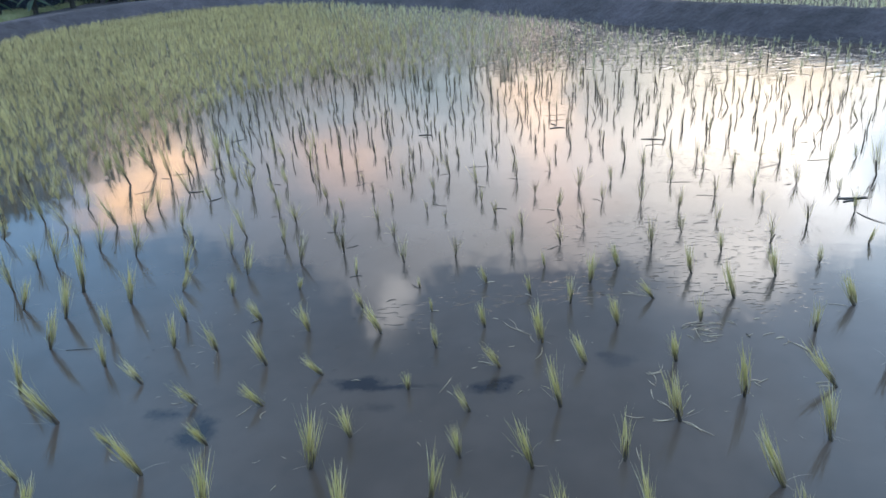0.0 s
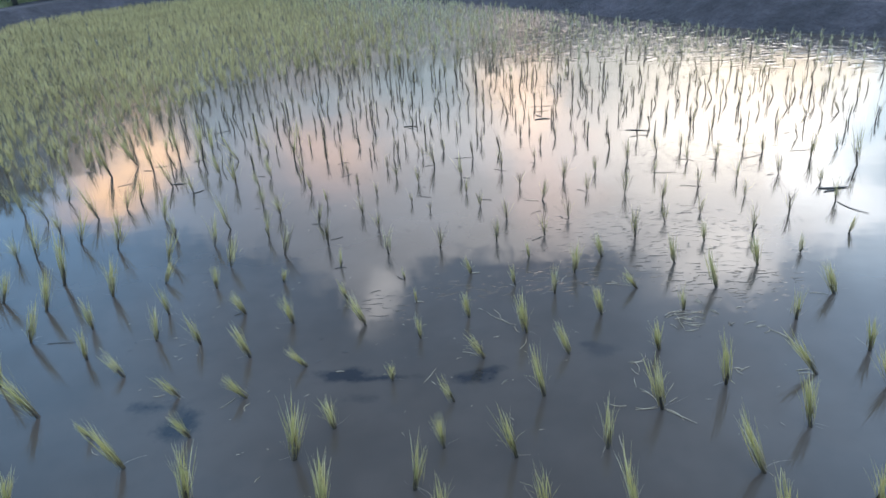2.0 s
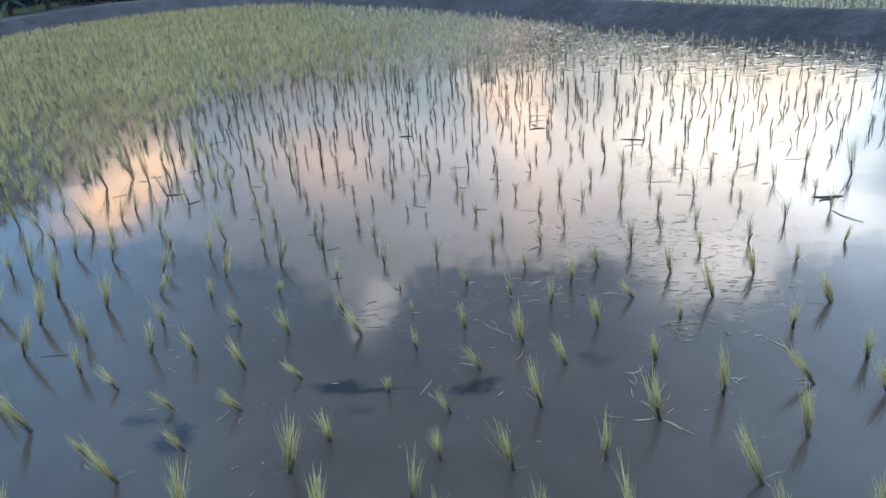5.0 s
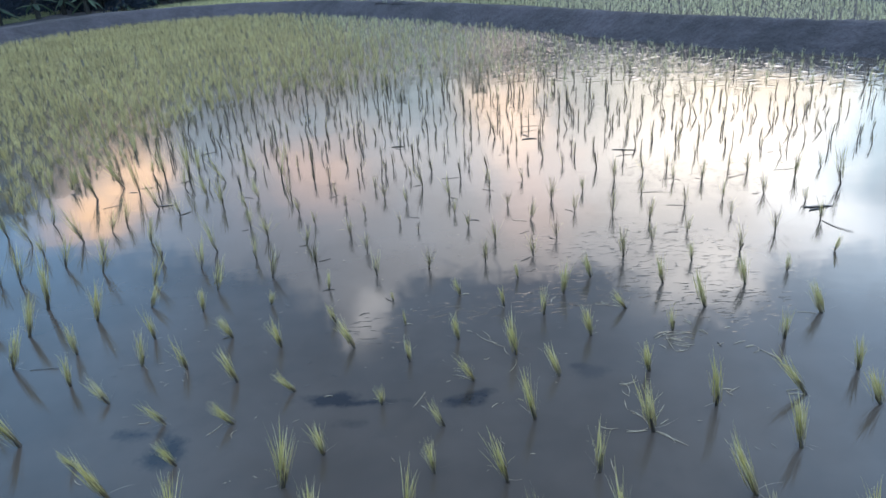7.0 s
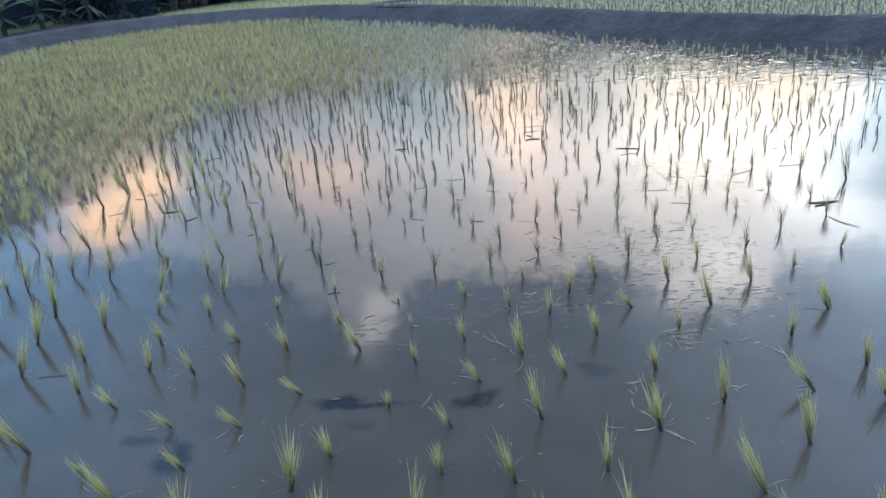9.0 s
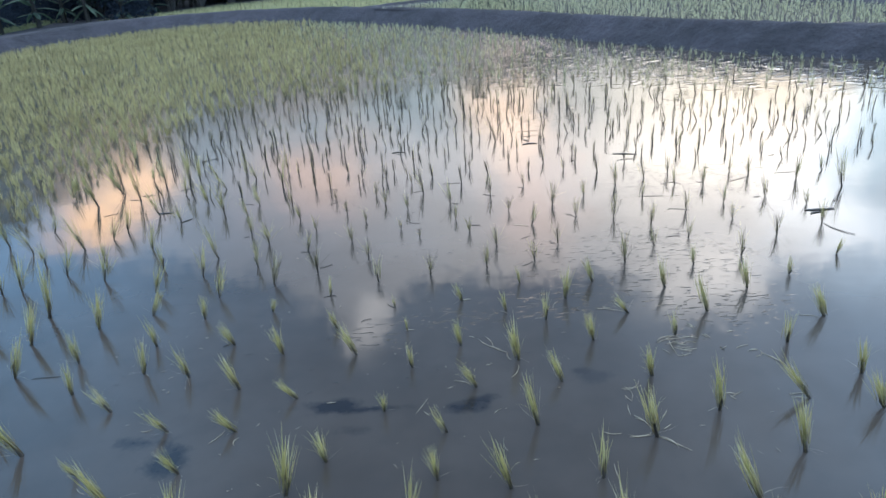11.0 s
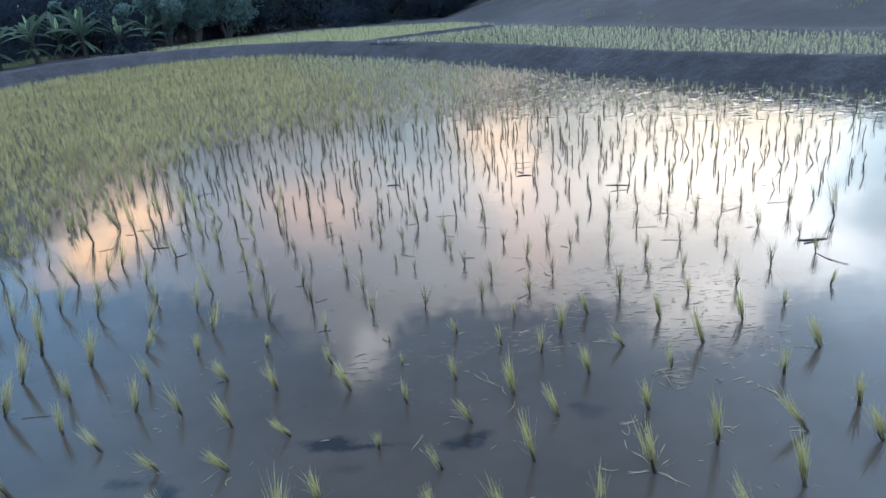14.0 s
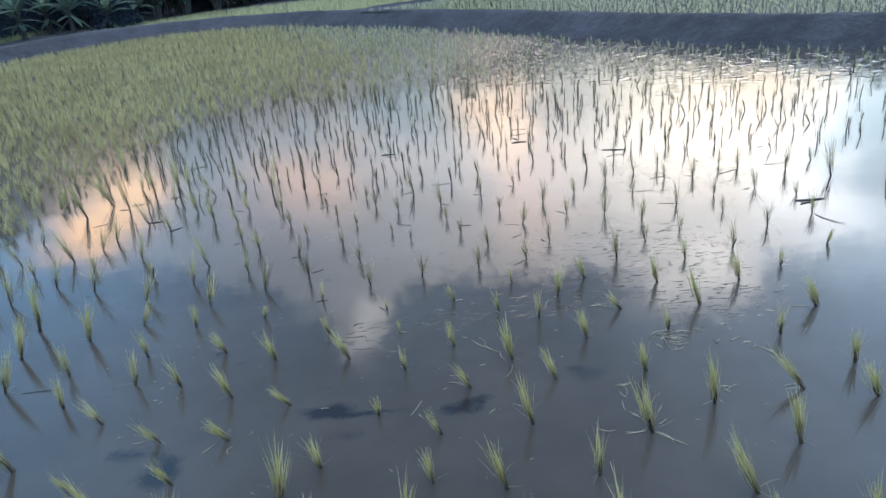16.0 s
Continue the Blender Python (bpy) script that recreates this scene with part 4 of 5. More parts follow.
crop("rice_crop", px, py, HIGH, (0.045, 0.085), 52, "green rice seedlings on the narrow upper terrace, hazed pale", SMALL, PALE)
px, py = field(UPPER_LEFT, 0.085, 44, 0.03)
crop("rice_crop", px, py, HIGH, (0.05, 0.085), 53, "yellow-green rice covering the far upper terrace", SMALL, FAR_RICE)


# ---- trees ----
def tube(points, radii, sides=7):
    """A bent tapering tube."""
    verts, faces = [], []
    p = [Vector(q) for q in points]
    for k, (c, r) in enumerate(zip(p, radii)):
        d = (p[min(k + 1, len(p) - 1)] - p[max(k - 1, 0)]).normalized()
        a = d.orthogonal().normalized()
        b = d.cross(a)
        verts += [tuple(c + r * (math.cos(q * 6.2832 / sides) * a + math.sin(q * 6.2832 / sides) * b)) for q in range(sides)]
    for k in range(len(p) - 1):
        faces += [(k * sides + q, k * sides + (q + 1) % sides, (k + 1) * sides + (q + 1) % sides, (k + 1) * sides + q) for q in range(sides)]
    return verts, faces


def leaf_cloud(rng, centres, sizes, each, leaf):
    """Leaves, as small folded diamonds, scattered through lumps of crown."""
    verts, faces = [], []
    for c, s in zip(centres, sizes):
        for _ in range(each):
            d = Vector(rng.normal(0, 1, 3)).normalized() * s * rng.uniform(0.35, 1.0)
            at = Vector(c) + Vector((d.x, d.y, 0.75 * d.z))
            a = Vector(rng.normal(0, 1, 3)).normalized()
            a.z -= 0.4
            b = a.orthogonal().normalized()
            l, w = leaf * rng.uniform(0.6, 1.3), leaf * rng.uniform(0.2, 0.38)
            n = len(verts)
            verts += [tuple(at), tuple(at + a * l * 0.5 + b * w), tuple(at + a * l), tuple(at + a * l * 0.5 - b * w)]
            faces.append((n, n + 1, n + 2, n + 3))
    return verts, faces


def broad_tree(k, tall, wide, each=70):
    """A tree 1:1 in metres: trunk with limbs, crown of clumps of leaves."""
    rng = np.random.default_rng(700 + k)
    thing = new("tree")
    lean = rng.normal(0, 0.06, 2)
    fork = tall * rng.uniform(0.28, 0.42)
    tv, tf = tube([(0, 0, -0.3), (lean[0] * fork * 0.5, lean[1] * fork * 0.5, fork * 0.5), (lean[0] * fork, lean[1] * fork, fork), (lean[0] * tall, lean[1] * tall, tall * 0.75)], [0.17, 0.13, 0.11, 0.03])
    centres, sizes = [], []
    for i in range(9):
        a, r = i * 2.4 + rng.uniform(-0.5, 0.5), wide * rng.uniform(0.35, 1.0)
        end = (lean[0] * tall + r * math.cos(a), lean[1] * tall + r * math.sin(a), tall * rng.uniform(0.42, 0.98))
        foot = (lean[0] * fork, lean[1] * fork, fork * rng.uniform(0.8, 1.2))
        mid = (0.5 * (end[0] + foot[0]), 0.5 * (end[1] + foot[1]), 0.5 * (end[2] + foot[2]) + 0.15 * r)
        v, f = tube([foot, mid, end], [0.06, 0.04, 0.012], 5)
        tf += [tuple(q + len(tv) for q in face) for face in f]
        tv += v
        for q in (0.55, 0.8, 1.0):
            centres.append([foot[j] + q * (end[j] - foot[j]) + rng.normal(0, 0.2) for j in range(3)])
            sizes.append(rng.uniform(0.35, 0.75) * wide * 0.55)
    mesh_object("trunk", tv, tf, BARK, thing)
    lv, lf = leaf_cloud(rng, centres, sizes, each, 0.30)
    mesh_object("crown", lv, lf, LIT_CROWN_LEAF, thing, smoothed=False)
    return tagged(thing, "dull green leafy tree in the wood behind the terraces", "tree", "trees behind the paddies")


def level(px, py):
    return float(height(np.array([px]), np.array([py]))[0])


PLACES = []
rng = np.random.default_rng(77)
for k in range(30):
    a = -44 + 3.2 * k + rng.uniform(-1, 1)
    far = rng.uniform(27, 33) if a < 4 else rng.uniform(32, 40)
    PLACES.append((a, far))
protos = [broad_tree(k, 5.0, 1.9) for k in range(4)]
for n, (a, far) in enumerate(PLACES):
    px, py = far * math.sin(radians(a)), far * math.cos(radians(a))
    top = 8.8 + max(0, -19 - a) * 0.36 - 0.9 * min(1, max(0, (a + 6) / 5))
    tall = 1.02 * (far * math.tan(radians(min(top, 17.0) + rng.normal(0.0, 0.5))) - 1.5 - level(px, py))
    s = tall / 5.0
    m = pose(px, py, level(px, py) - 0.05, 0, 0, rng.uniform(0, 360)) @ Matrix.Diagonal((s * 1.15, s * 1.15, s, 1))
    if n < len(protos):
        protos[n].matrix_basis = m
    else:
        copy_thing(protos[n % 4], Matrix.Identity(4)).matrix_basis = m

# undergrowth along the edge of the wood
rng = np.random.default_rng(78)
cs, ss = [], []
for k in range(260):
    a = rng.uniform(-46, 12)
    far = rng.uniform(26.5, 31) if a > -20 else rng.uniform(22.5, 28)
    px, py = far * math.sin(radians(a)), far * math.cos(radians(a))
    cs.append((px, py, level(px, py) + rng.uniform(0.1, 1.5) ** 1.3))
    ss.append(rng.uniform(0.5, 1.0))
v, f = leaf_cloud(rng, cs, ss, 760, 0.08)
tagged(mesh_object("undergrowth", v, f, SHADED_TREE_LEAF, smoothed=False), "dark tangled shrubs under the trees", "shrubs", kind="stuff")
cs, ss = [], []
for k in range(950):
    a = rng.uniform(-60, 60)
    far = rng.uniform(31, 50) if a < 5 else rng.uniform(36, 55)
    px, py = far * math.sin(radians(a)), far * math.cos(radians(a))
    top = 9.1 + max(0, -19 - a) * 0.36 - 0.8 * min(1, max(0, (a + 6) / 5)) * (a < 18)
    cs.append((px, py, (rng.uniform(0.15, 1.0) if k % 2 else 1.0) * (far * math.tan(radians(min(top, 16.0) + rng.normal(0.0, 0.25))) - 2.2)))
    ss.append(rng.uniform(0.9, 1.8))
v, f = leaf_cloud(rng, cs, ss, 70, 0.55)
tagged(mesh_object("far_wood", v, f, LIT_CROWN_LEAF, smoothed=False), "dense dull green wood closing the valley", "wood", kind="stuff")
# thin twigs and single sprays that stand out above the crowns
cs, ss = [], []
for k in range(900):
    a = rng.uniform(-50, 50)
    far = rng.uniform(31, 44) if a < 5 else rng.uniform(36, 50)
    px, py = far * math.sin(radians(a)), far * math.cos(radians(a))
    top = 9.2 + max(0, -19 - a) * 0.36 - 0.9 * min(1, max(0, (a + 6) / 5)) * (a < 18) + abs(rng.normal(0.0, 0.9)) - 0.3
    cs.append((px, py, far * math.tan(radians(top)) - 1.5))
    ss.append(rng.uniform(0.4, 1.1))
v, f = leaf_cloud(rng, cs, ss, 16, 0.42)
tagged(mesh_object("tree_tops", v, f, LIT_CROWN_LEAF, smoothed=False), "loose leafy sprays along the tops of the wood", "wood", kind="stuff")


def banana_leaf(length, width, lean, bend, rng):
    """A broad blade on a midrib, torn at its edges."""
    verts, faces, px, pz, a, steps = [], [], 0.0, 0.0, lean, 10
    for k in range(steps + 1):
        t = k / steps
        w = width * max(0.02, (math.sin(math.pi * min(1.0, 0.06 + 0.97 * t)) ** 0.55 if t > 0.14 else 0.06))
        l, r = w * rng.uniform(0.75, 1.0), w * rng.uniform(0.75, 1.0)
        verts += [(px - 0.25 * l, -l, pz - 0.35 * l), (px, 0, pz), (px - 0.25 * r, r, pz - 0.35 * r)]
        a += bend / steps
        px += math.sin(a) * length / steps
        pz += math.cos(a) * length / steps
    for k in range(steps):
        b = 3 * k
        faces += [(b, b + 1, b + 4, b + 3), (b + 1, b + 2, b + 5, b + 4)]
    rib = [(x, 0.0, z + 0.004) for x, _, z in verts[1::3]]
    return verts, faces, rib


def banana(px, py, tall, seed):
    rng = np.random.default_rng(seed)
    thing = new("banana_plant")
    v, f = tube([(0, 0, -0.1), (0.02, 0.01, 0.27 * tall), (0.04, 0.0, 0.54 * tall)], [0.075, 0.06, 0.035], 9)
    mesh_object("trunk", v, f, BARK, thing)
    for k in range(17):
        upright, hanging = k == 0, k > 11
        lean = 0.05 if upright else rng.uniform(1.3, 1.9) if hanging else rng.uniform(0.35, 0.95)
        v, f, rib = banana_leaf(tall * (0.3 if upright else rng.uniform(0.3, 0.45) if hanging else rng.uniform(0.48, 0.72)), 0.075 if upright else 0.07 if hanging else 0.105, lean, 0.1 if upright else rng.uniform(0.5, 1.25), rng)
        leaf = mesh_object("leaf", v, f, YOUNG_BANANA if upright else BANANA, thing)
        v, f = tube(rib, [0.014 - 0.0012 * q for q in range(len(rib))], 5)
        mesh_object("midrib", v, f, PALE_BARK, leaf)
        leaf.matrix_basis = pose(0.04, 0, (0.54 - 0.018 * k) * tall, 0, 0, k * 137.5 + rng.uniform(-15, 15))
    thing.matrix_basis = pose(px, py, level(px, py) - 0.03, 0, 0, rng.uniform(0, 360))
    return tagged(thing, "green banana plant with arching torn leaves by the wood", "banana plant", "banana plants")


for n, (a, far, tall) in enumerate([(-27.0, 22.0, 1.55), (-23.9, 22.4, 1.6), (-21.6, 22.8, 1.5), (-25.4, 23.4, 1.4), (-29.4, 21.2, 1.45), (-31.5, 21.6, 1.6), (-19.6, 23.9, 1.4)]):
    banana(far * math.sin(radians(a)), far * math.cos(radians(a)), tall, 800 + n)


def bush(px, py, tall, wide, seed):
    """Stems from one foot and a loose head of hanging leaves."""
    rng = np.random.default_rng(seed)
    thing = new("bush")
    centres, sizes = [], []
    for k in range(8):
        a, r = k * 0.79 + rng.uniform(-0.3, 0.3), wide * rng.uniform(0.3, 1.0)
        end = (r * math.cos(a), r * math.sin(a), tall * rng.uniform(0.55, 1.0))
        v, f = tube([(0.05 * math.cos(a), 0.05 * math.sin(a), -0.1), (0.35 * end[0], 0.35 * end[1], 0.6 * end[2]), end], [0.045, 0.03, 0.01], 6)
        mesh_object("stem", v, f, PALE_BARK, thing)
        for q in (0.34, 0.5, 0.66, 0.82, 1.0):
            centres.append([end[0] * q + rng.normal(0, 0.12), end[1] * q + rng.normal(0, 0.12), end[2] * (0.08 + 0.92 * q) + rng.normal(0, 0.08)])
            sizes.append(rng.uniform(0.15, 0.36) * wide)
    v, f = leaf_cloud(rng, centres, sizes, 190, 0.105)
    mesh_object("foliage", v, f, BUSH, thing, smoothed=False)
    thing.matrix_basis = pose(px, py, level(px, py) - 0.02, 0, 0, rng.uniform(0, 360))
    return tagged(thing, "blue-green leafy bush at the edge of the wood", "bush", "bushes by the wood")


for n, (a, far, tall, wide) in enumerate([(-18.3, 24.6, 2.3, 1.1), (-16.2, 25.4, 2.5, 1.3), (-14.0, 26.0, 2.6, 1.25), (-23.0, 24.0, 2.2, 1.0), (-11.6, 27.4, 2.0, 1.0), (-7.6, 28.2, 1.5, 0.8)]):
    bush(far * math.sin(radians(a)), far * math.cos(radians(a)), tall, wide, 860 + n)


def sapling(px, py, tall, lean, seed):
    """A slender pale trunk with a small high head of leaves."""
    rng = np.random.default_rng(seed)
    thing = new("young_tree")
    v, f = tube([(0, 0, -0.2), (0.3 * lean, 0, 0.4 * tall), (lean, 0.1, tall)], [0.075, 0.06, 0.03], 7)
    mesh_object("trunk", v, f, PALE_BARK, thing)
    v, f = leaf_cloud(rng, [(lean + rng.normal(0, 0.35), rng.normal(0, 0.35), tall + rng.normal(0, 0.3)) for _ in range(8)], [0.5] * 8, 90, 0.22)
    mesh_object("crown", v, f, SHADED_TREE_LEAF, thing, smoothed=False)
    thing.matrix_basis = pose(px, py, level(px, py))
    return tagged(thing, "slender young tree with a pale bare trunk", "tree", "trees behind the paddies")


for n, (a, far, tall, lean) in enumerate([(-13.3, 26.8, 1.8, 0.2), (-12.4, 27.4, 1.9, -0.15), (-11.8, 27.2, 1.75, 0.1), (-17.4, 26.0, 1.8, -0.2), (-16.9, 26.3, 1.7, 0.15), (-4.6, 28.0, 1.8, 0.4)]):
    sapling(far * math.sin(radians(a)), far * math.cos(radians(a)), tall, lean, 880 + n)


# ---- grass on the banks ----
def turf(name, px, py, seed, label, tall=(0.05, 0.14), each=6):
    r = np.random.default_rng(seed)
    n = len(px) * each
    bx, by = np.repeat(px, each) + r.normal(0, 0.05, n), np.repeat(py, each) + r.normal(0, 0.05, n)
    z, a, h, q = height(bx, by), r.uniform(0, 6.28, n), r.uniform(*tall, n), r.uniform(0.1, 0.6, n)
    dx, dy, w = np.cos(a), np.sin(a), 0.006
    verts = np.stack([np.stack([bx - dy * w, by + dx * w, z - 0.01], -1), np.stack([bx + dy * w, by - dx * w, z - 0.01], -1), np.stack([bx + dx * q * h, by + dy * q * h, z + h], -1)], 1)
    return tagged(mesh_object(name, verts.reshape(-1, 3), np.arange(3 * n).reshape(-1, 3), GRASS, smoothed=False), label, "grass", kind="stuff")


r = np.random.default_rng(61)
px, py = r.uniform(-17, -10.4, 16000), r.uniform(13, 22, 16000)
keep = ~inside(px, py, LOWER) & ~inside(px, py, UPPER_LEFT) & (closest(px, py, BANK) > 0.65) & (closest(px, py, BANK) < 3.5)
turf("grass", px[keep][:5200], py[keep][:5200], 62, "short pale grass beside the paddy's far corner")
r = np.random.default_rng(63)
cx, cy = np.repeat(r.uniform(3, 14, 45), 14), np.repeat(r.uniform(9, 26, 45), 14)
px, py = cx + r.normal(0, 0.22, len(cx)), cy + r.normal(0, 0.22, len(cy))
keep = inside(px, py, HILL_FOOT + [(60.0, 2.0), (60.0, 60.0), (1.0, 60.0)])
turf("weeds", px[keep], py[keep], 64, "sparse weeds on the bare earth bank", (0.04, 0.10), 5)

# ---- litter on the water ----
DARK, PALE = [], []
DARK += [(0.82, 5.53, 0.12, 2, 0.022), (0.81, 5.64, 0.09, -67, 0.014), (0.87, 5.95, 0.17, -2, 0.006), (0.85, 5.78, 0.15, 14, 0.006), (1.46, 5.03, 0.18, -19, 0.016), (1.43, 4.89, 0.14, 4, 0.008), (-0.25, 5.58, 0.11, -5, 0.020), (-0.24, 5.51, 0.07, -28, 0.010), (2.18, 3.64, 0.16, -4, 0.024), (2.14, 3.60, 0.08, 8, 0.018), (2.12, 3.35, 0.19, -70, 0.010), (-1.80, 4.50, 0.11, 1, 0.016), (-1.61, 4.31, 0.09, 40, 0.012), (-2.14, 4.85, 0.07, -12, 0.010), (-2.07, 4.93, 0.09, 5, 0.010), (-2.18, 4.56, 0.12, 31, 0.006), (-2.59, 4.91, 0.08, 7, 0.005), (-1.82, 5.01, 0.08, 28, 0.009)]
DARK += [(-1.85, 5.81, 0.14, 34, 0.010), (0.27, 3.40, 0.02, -68, 0.010), (0.23, 3.82, 0.08, -4, 0.009), (1.36, 4.08, 0.16, -7, 0.005), (1.55, 4.29, 0.13, -12, 0.005), (1.44, 3.82, 0.12, -20, 0.005), (1.27, 3.43, 0.08, 1, 0.005), (1.74, 4.27, 0.05, -11, 0.006), (2.33, 4.33, 0.15, 1, 0.006), (1.99, 4.27, 0.16, -156, 0.007), (1.95, 3.92, 0.04, 3, 0.008), (2.42, 4.72, 0.05, 4, 0.006), (1.89, 4.56, 0.04, -34, 0.006), (0.50, 3.58, 0.07, 34, 0.004), (0.46, 3.23, 0.08, 36, 0.006), (0.63, 3.48, 0.06, -63, 0.006), (0.81, 3.86, 0.07, -55, 0.005), (-1.64, 2.50, 0.12, 0, 0.006)]
DARK += [(0.60, 2.71, 0.02, -35, 0.009), (1.08, 2.31, 0.03, -81, 0.008), (0.87, 2.40, 0.05, 18, 0.006), (-0.34, 2.77, 0.05, 23, 0.005), (-0.13, 3.95, 0.11, -36, 0.005), (-1.13, 3.93, 0.04, 17, 0.005), (-0.34, 3.27, 0.07, -75, 0.005), (-0.65, 4.44, 0.10, 49, 0.006), (-1.25, 4.54, 0.08, 161, 0.005), (-0.59, 3.40, 0.07, 27, 0.006), (-0.93, 2.65, 0.04, 40, 0.007), (-0.53, 3.04, 0.06, 5, 0.009), (-0.73, 3.62, 0.06, -175, 0.007), (-0.70, 4.71, 0.08, -164, 0.006), (-0.56, 4.26, 0.04, -25, 0.006), (-0.09, 4.53, 0.07, 8, 0.005), (0.14, 4.65, 0.13, -1, 0.005), (0.14, 4.23, 0.06, -34, 0.005)]
DARK += [(0.37, 4.34, 0.09, -33, 0.005), (0.60, 4.44, 0.05, -43, 0.006), (-0.23, 2.89, 0.06, -48, 0.006)]
PALE += [(0.50, 3.76, 0.11, -24, 0.004), (-0.43, 2.16, 0.04, 0, 0.005), (-0.08, 2.05, 0.03, -51, 0.005), (0.74, 2.69, 0.09, -35, 0.005), (0.71, 2.70, 0.06, -3, 0.005), (0.73, 2.71, 0.05, -41, 0.004), (0.19, 2.51, 0.08, -68, 0.004), (0.22, 2.44, 0.12, -52, 0.005), (0.12, 2.55, 0.02, -29, 0.004), (0.28, 2.74, 0.05, -51, 0.004), (0.27, 2.27, 0.11, 67, 0.005), (0.51, 2.77, 0.09, 63, 0.004), (0.70, 1.80, 0.10, -54, 0.006), (0.62, 1.84, 0.09, -179, 0.004), (0.65, 1.90, 0.09, 118, 0.005), (0.65, 2.07, 0.10, -89, 0.004), (0.67, 2.10, 0.09, 16, 0.004), (0.90, 2.42, 0.12, 9, 0.006)]
PALE += [(0.99, 2.41, 0.07, -20, 0.004), (0.94, 2.34, 0.07, -13, 0.004), (0.92, 2.29, 0.03, -71, 0.004), (0.93, 2.37, 0.05, -20, 0.004), (1.02, 2.49, 0.05, -59, 0.006), (1.05, 2.41, 0.04, -63, 0.006), (1.16, 2.43, 0.02, 10, 0.008), (1.19, 2.28, 0.04, 5, 0.005), (1.52, 2.50, 0.09, -22, 0.004), (1.21, 1.99, 0.07, 2, 0.005), (0.99, 2.02, 0.05, -14, 0.008), (1.24, 2.21, 0.09, -61, 0.005), (-0.74, 1.98, 0.05, 79, 0.005), (-0.81, 2.01, 0.09, 56, 0.004), (-1.01, 2.07, 0.05, 133, 0.003), (-1.08, 2.08, 0.05, 9, 0.004), (0.17, 2.03, 0.04, 42, 0.004), (0.17, 2.33, 0.03, 13, 0.004)]
PALE += [(1.20, 2.25, 0.06, 47, 0.004), (-1.19, 1.79, 0.06, -39, 0.004), (-0.62, 1.62, 0.03, 61, 0.003), (0.12, 2.89, 0.05, 5, 0.008), (-0.14, 2.65, 0.05, -7, 0.005)]

PALE += [(0.887, 2.407, 0.1, 29, 0.005), (0.937, 2.408, 0.14, 3, 0.005), (0.93, 2.324, 0.09, -34, 0.005), (0.897, 2.342, 0.13, -92, 0.005), (0.924, 2.286, 0.07, 9, 0.005), (0.958, 2.322, 0.07, -1, 0.005), (0.91, 2.381, 0.07, 13, 0.005), (0.936, 2.362, 0.06, -31, 0.005), (0.968, 2.37, 0.07, 2, 0.005), (0.863, 2.322, 0.05, -65, 0.005), (1.027, 2.505, 0.06, -70, 0.005), (1.06, 2.407, 0.05, -72, 0.005), (1.086, 2.313, 0.04, 27, 0.005), (1.158, 2.313, 0.07, 16, 0.005), (1.185, 2.284, 0.05, 16, 0.005), (1.232, 2.216, 0.12, -62, 0.005), (0.672, 2.115, 0.11, 31, 0.005), (0.635, 2.041, 0.05, -67, 0.005), (0.619, 1.977, 0.07, -96, 0.005), (0.646, 1.913, 0.09, -62, 0.005), (0.717, 1.783, 0.13, -46, 0.005), (0.618, 1.834, 0.09, 1, 0.005), (0.733, 1.942, 0.06, 52, 0.005), (1.011, 2.015, 0.07, 29, 0.005), (0.988, 2.001, 0.04, -70, 0.005), (1.207, 1.966, 0.07, -12, 0.005), (0.718, 1.871, 0.05, 34, 0.005), (0.528, 1.862, 0.08, -19, 0.005), (0.496, 1.682, 0.08, -93, 0.005), (0.181, 2.478, 0.17, -49, 0.005), (0.06, 2.225, 0.08, -27, 0.005), (0.252, 2.375, 0.07, -78, 0.005), (-0.094, 2.097, 0.12, -117, 0.005)]


def floater(name, px, py, long, turn_by, width, mat, label, category, seed):
    """A bent, flattened stalk or leaf that lies on the water."""
    r = np.random.default_rng(seed)
    verts, faces, steps = [], [], 6
    bend, rise_up = r.normal(0, 0.12), r.uniform(0.0, 0.012)
    for k in range(steps + 1):
        t = k / steps
        w = 0.5 * width * (0.25 + 0.75 * math.sin(math.pi * min(1.0, 0.12 + 0.8 * t)))
        cx, cy = (t - 0.5) * long, bend * long * (4 * t * (1 - t) - 0.5)
        cz = 0.002 + rise_up * long * t * t + 0.15 * w
        for a in range(6):
            q = a * 6.2832 / 6
            verts.append((cx, cy + w * math.cos(q), cz + (0.25 * w + 0.0008) * math.sin(q)))
    for k in range(steps):
        faces += [(k * 6 + a, k * 6 + (a + 1) % 6, (k + 1) * 6 + (a + 1) % 6, (k + 1) * 6 + a) for a in range(6)]
    faces += [tuple(range(5, -1, -1)), tuple(range(steps * 6, steps * 6 + 6))]
    ob = mesh_object(name, verts, faces, mat)
    ob.matrix_basis = pose(px, py, LOW, 0, 0, turn_by)
    return tagged(ob, label, category, "litter floating on the paddy")


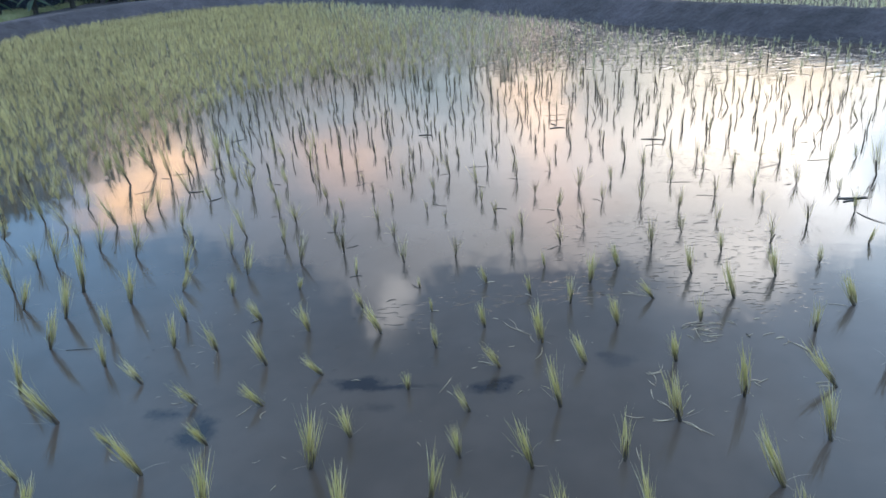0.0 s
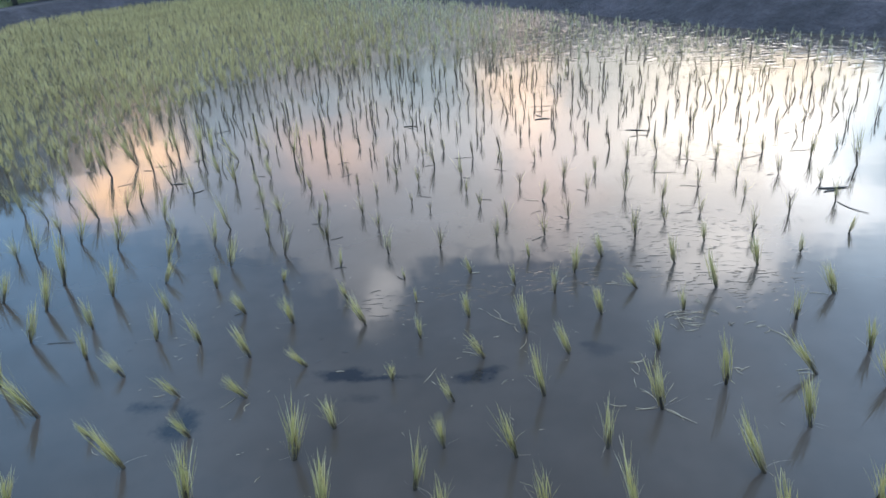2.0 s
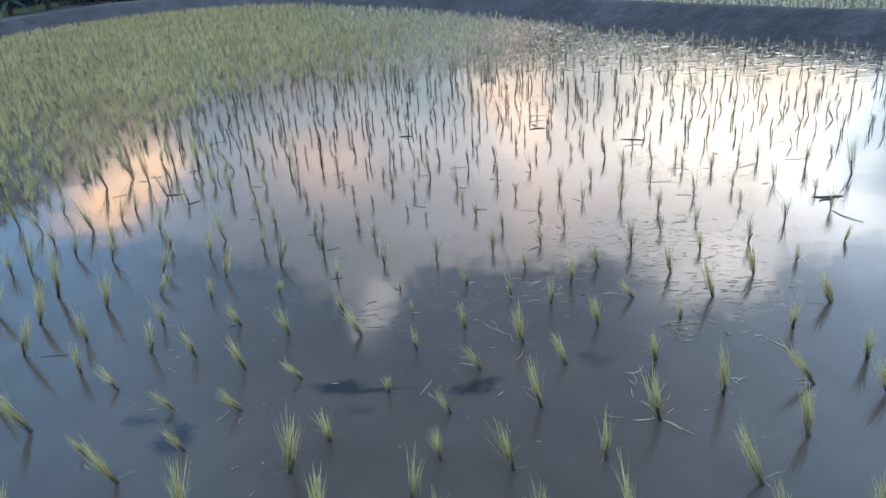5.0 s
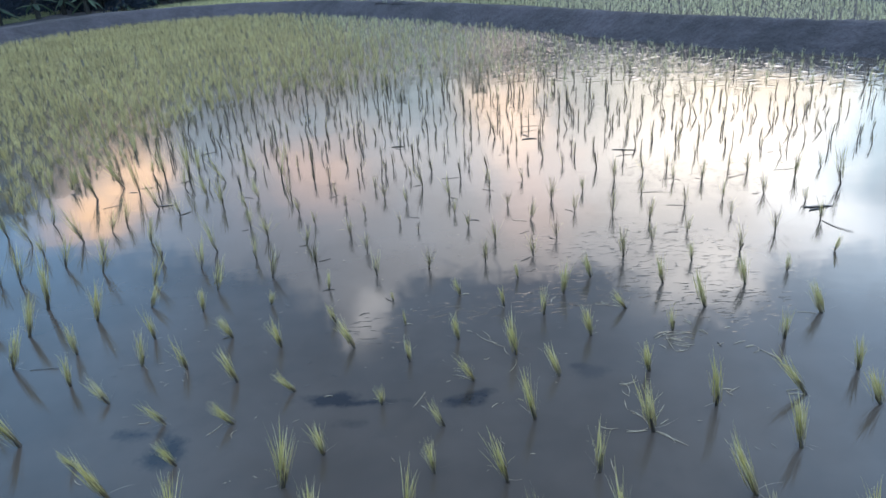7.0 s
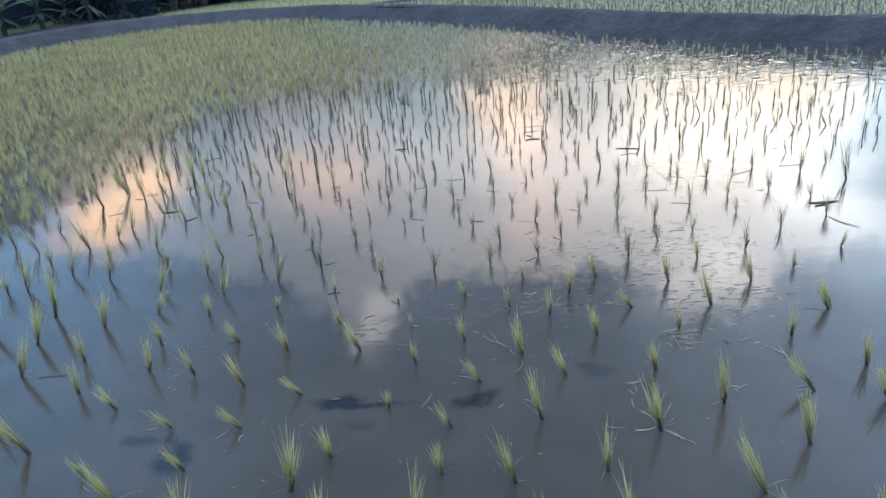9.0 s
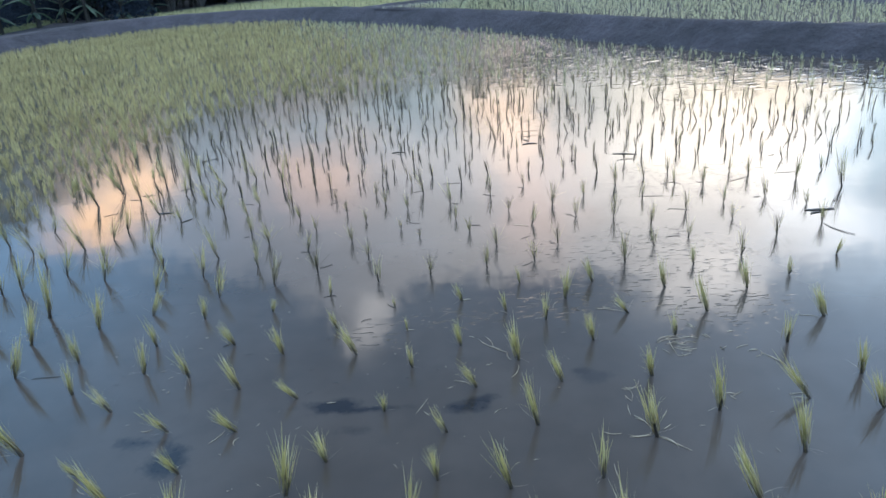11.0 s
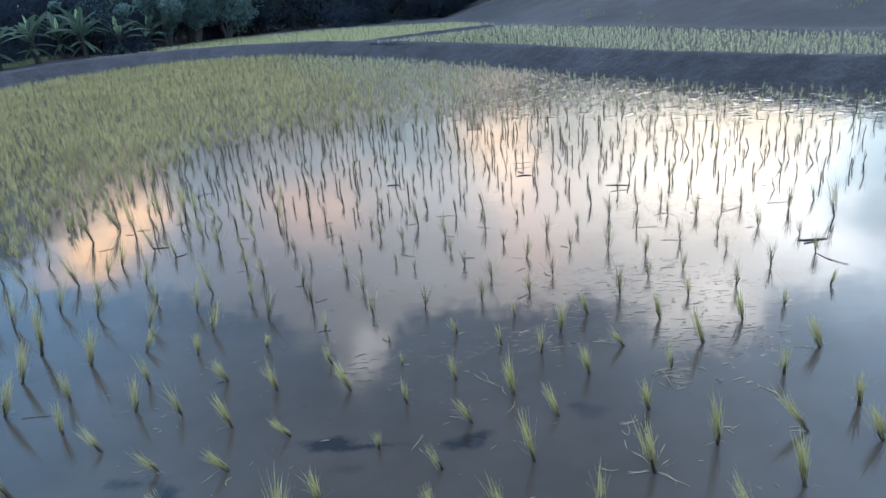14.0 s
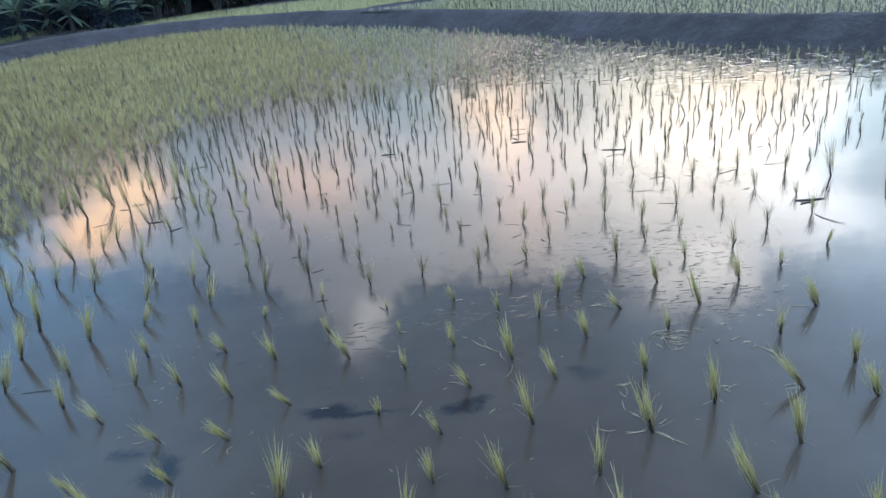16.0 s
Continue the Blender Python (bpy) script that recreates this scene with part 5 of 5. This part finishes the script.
for n, (px, py, long, turn_by, width) in enumerate(DARK):
    wide = width > 0.011
    floater("rotting_leaf" if wide else "rotting_stalk", px, py, long, turn_by, width if wide else 0.7 * width, ROT,
            "dark rotting leaf lying flat on the paddy water" if wide else "thin dark rotting stalk floating on the water", "dead leaf" if wide else "dead stalk", 2000 + n)
for n, (px, py, long, turn_by, width) in enumerate(PALE):
    floater("straw", px, py, min(max(0.8 * long, 0.025), 0.12), turn_by, max(0.5 * width, 0.0019), STRAW, "bleached piece of straw floating among the seedlings", "straw", 3000 + n)

# crumbs of dead leaf, too many to count
r = np.random.default_rng(91)
verts, faces = [], []
for k in range(260):
    a = r.uniform(-0.9, 1.0)
    py = 2.2 + 5.5 * r.random() ** 1.2
    px = a * 0.62 * py if r.random() < 0.7 else (0.1 + 0.5 * r.random()) * py
    long, w, q = r.uniform(0.008, 0.045), r.uniform(0.0012, 0.003), r.normal(0, 0.3)
    dx, dy = math.cos(q), math.sin(q)
    n = len(verts)
    for u, v in ((-0.5, 0.0), (-0.1, -0.5), (0.5, 0.1), (0.15, 0.5)):
        verts.append((px + u * long * dx - v * w * dy, py + u * long * dy + v * w * dx, LOW + 0.0035))
    verts.append((px, py, LOW + 0.0035 + 0.5 * w))
    faces += [(n + i, n + (i + 1) % 4, n + 4) for i in range(4)]
v2, f2 = [], []
for k in range(120):
    py = 1.7 + 2.2 * r.random()
    px = r.uniform(-0.55, 0.62) * py
    long, w, q = r.uniform(0.006, 0.03), r.uniform(0.0012, 0.003), r.normal(0, 0.8)
    dx, dy = math.cos(q), math.sin(q)
    n = len(v2)
    for u, v in ((-0.5, 0.0), (-0.1, -0.5), (0.5, 0.1), (0.15, 0.5)):
        v2.append((px + u * long * dx - v * w * dy, py + u * long * dy + v * w * dx, LOW + 0.0035))
    v2.append((px, py, LOW + 0.0035 + 0.5 * w))
    f2 += [(n + i, n + (i + 1) % 4, n + 4) for i in range(4)]
tagged(mesh_object("chaff", v2, f2, STRAW, smoothed=False), "pale chaff scattered on the paddy water", "litter", kind="stuff")
tagged(mesh_object("floating_litter", verts, faces, ROT, smoothed=False), "crumbs of dead leaf scattered on the paddy water", "litter", kind="stuff")
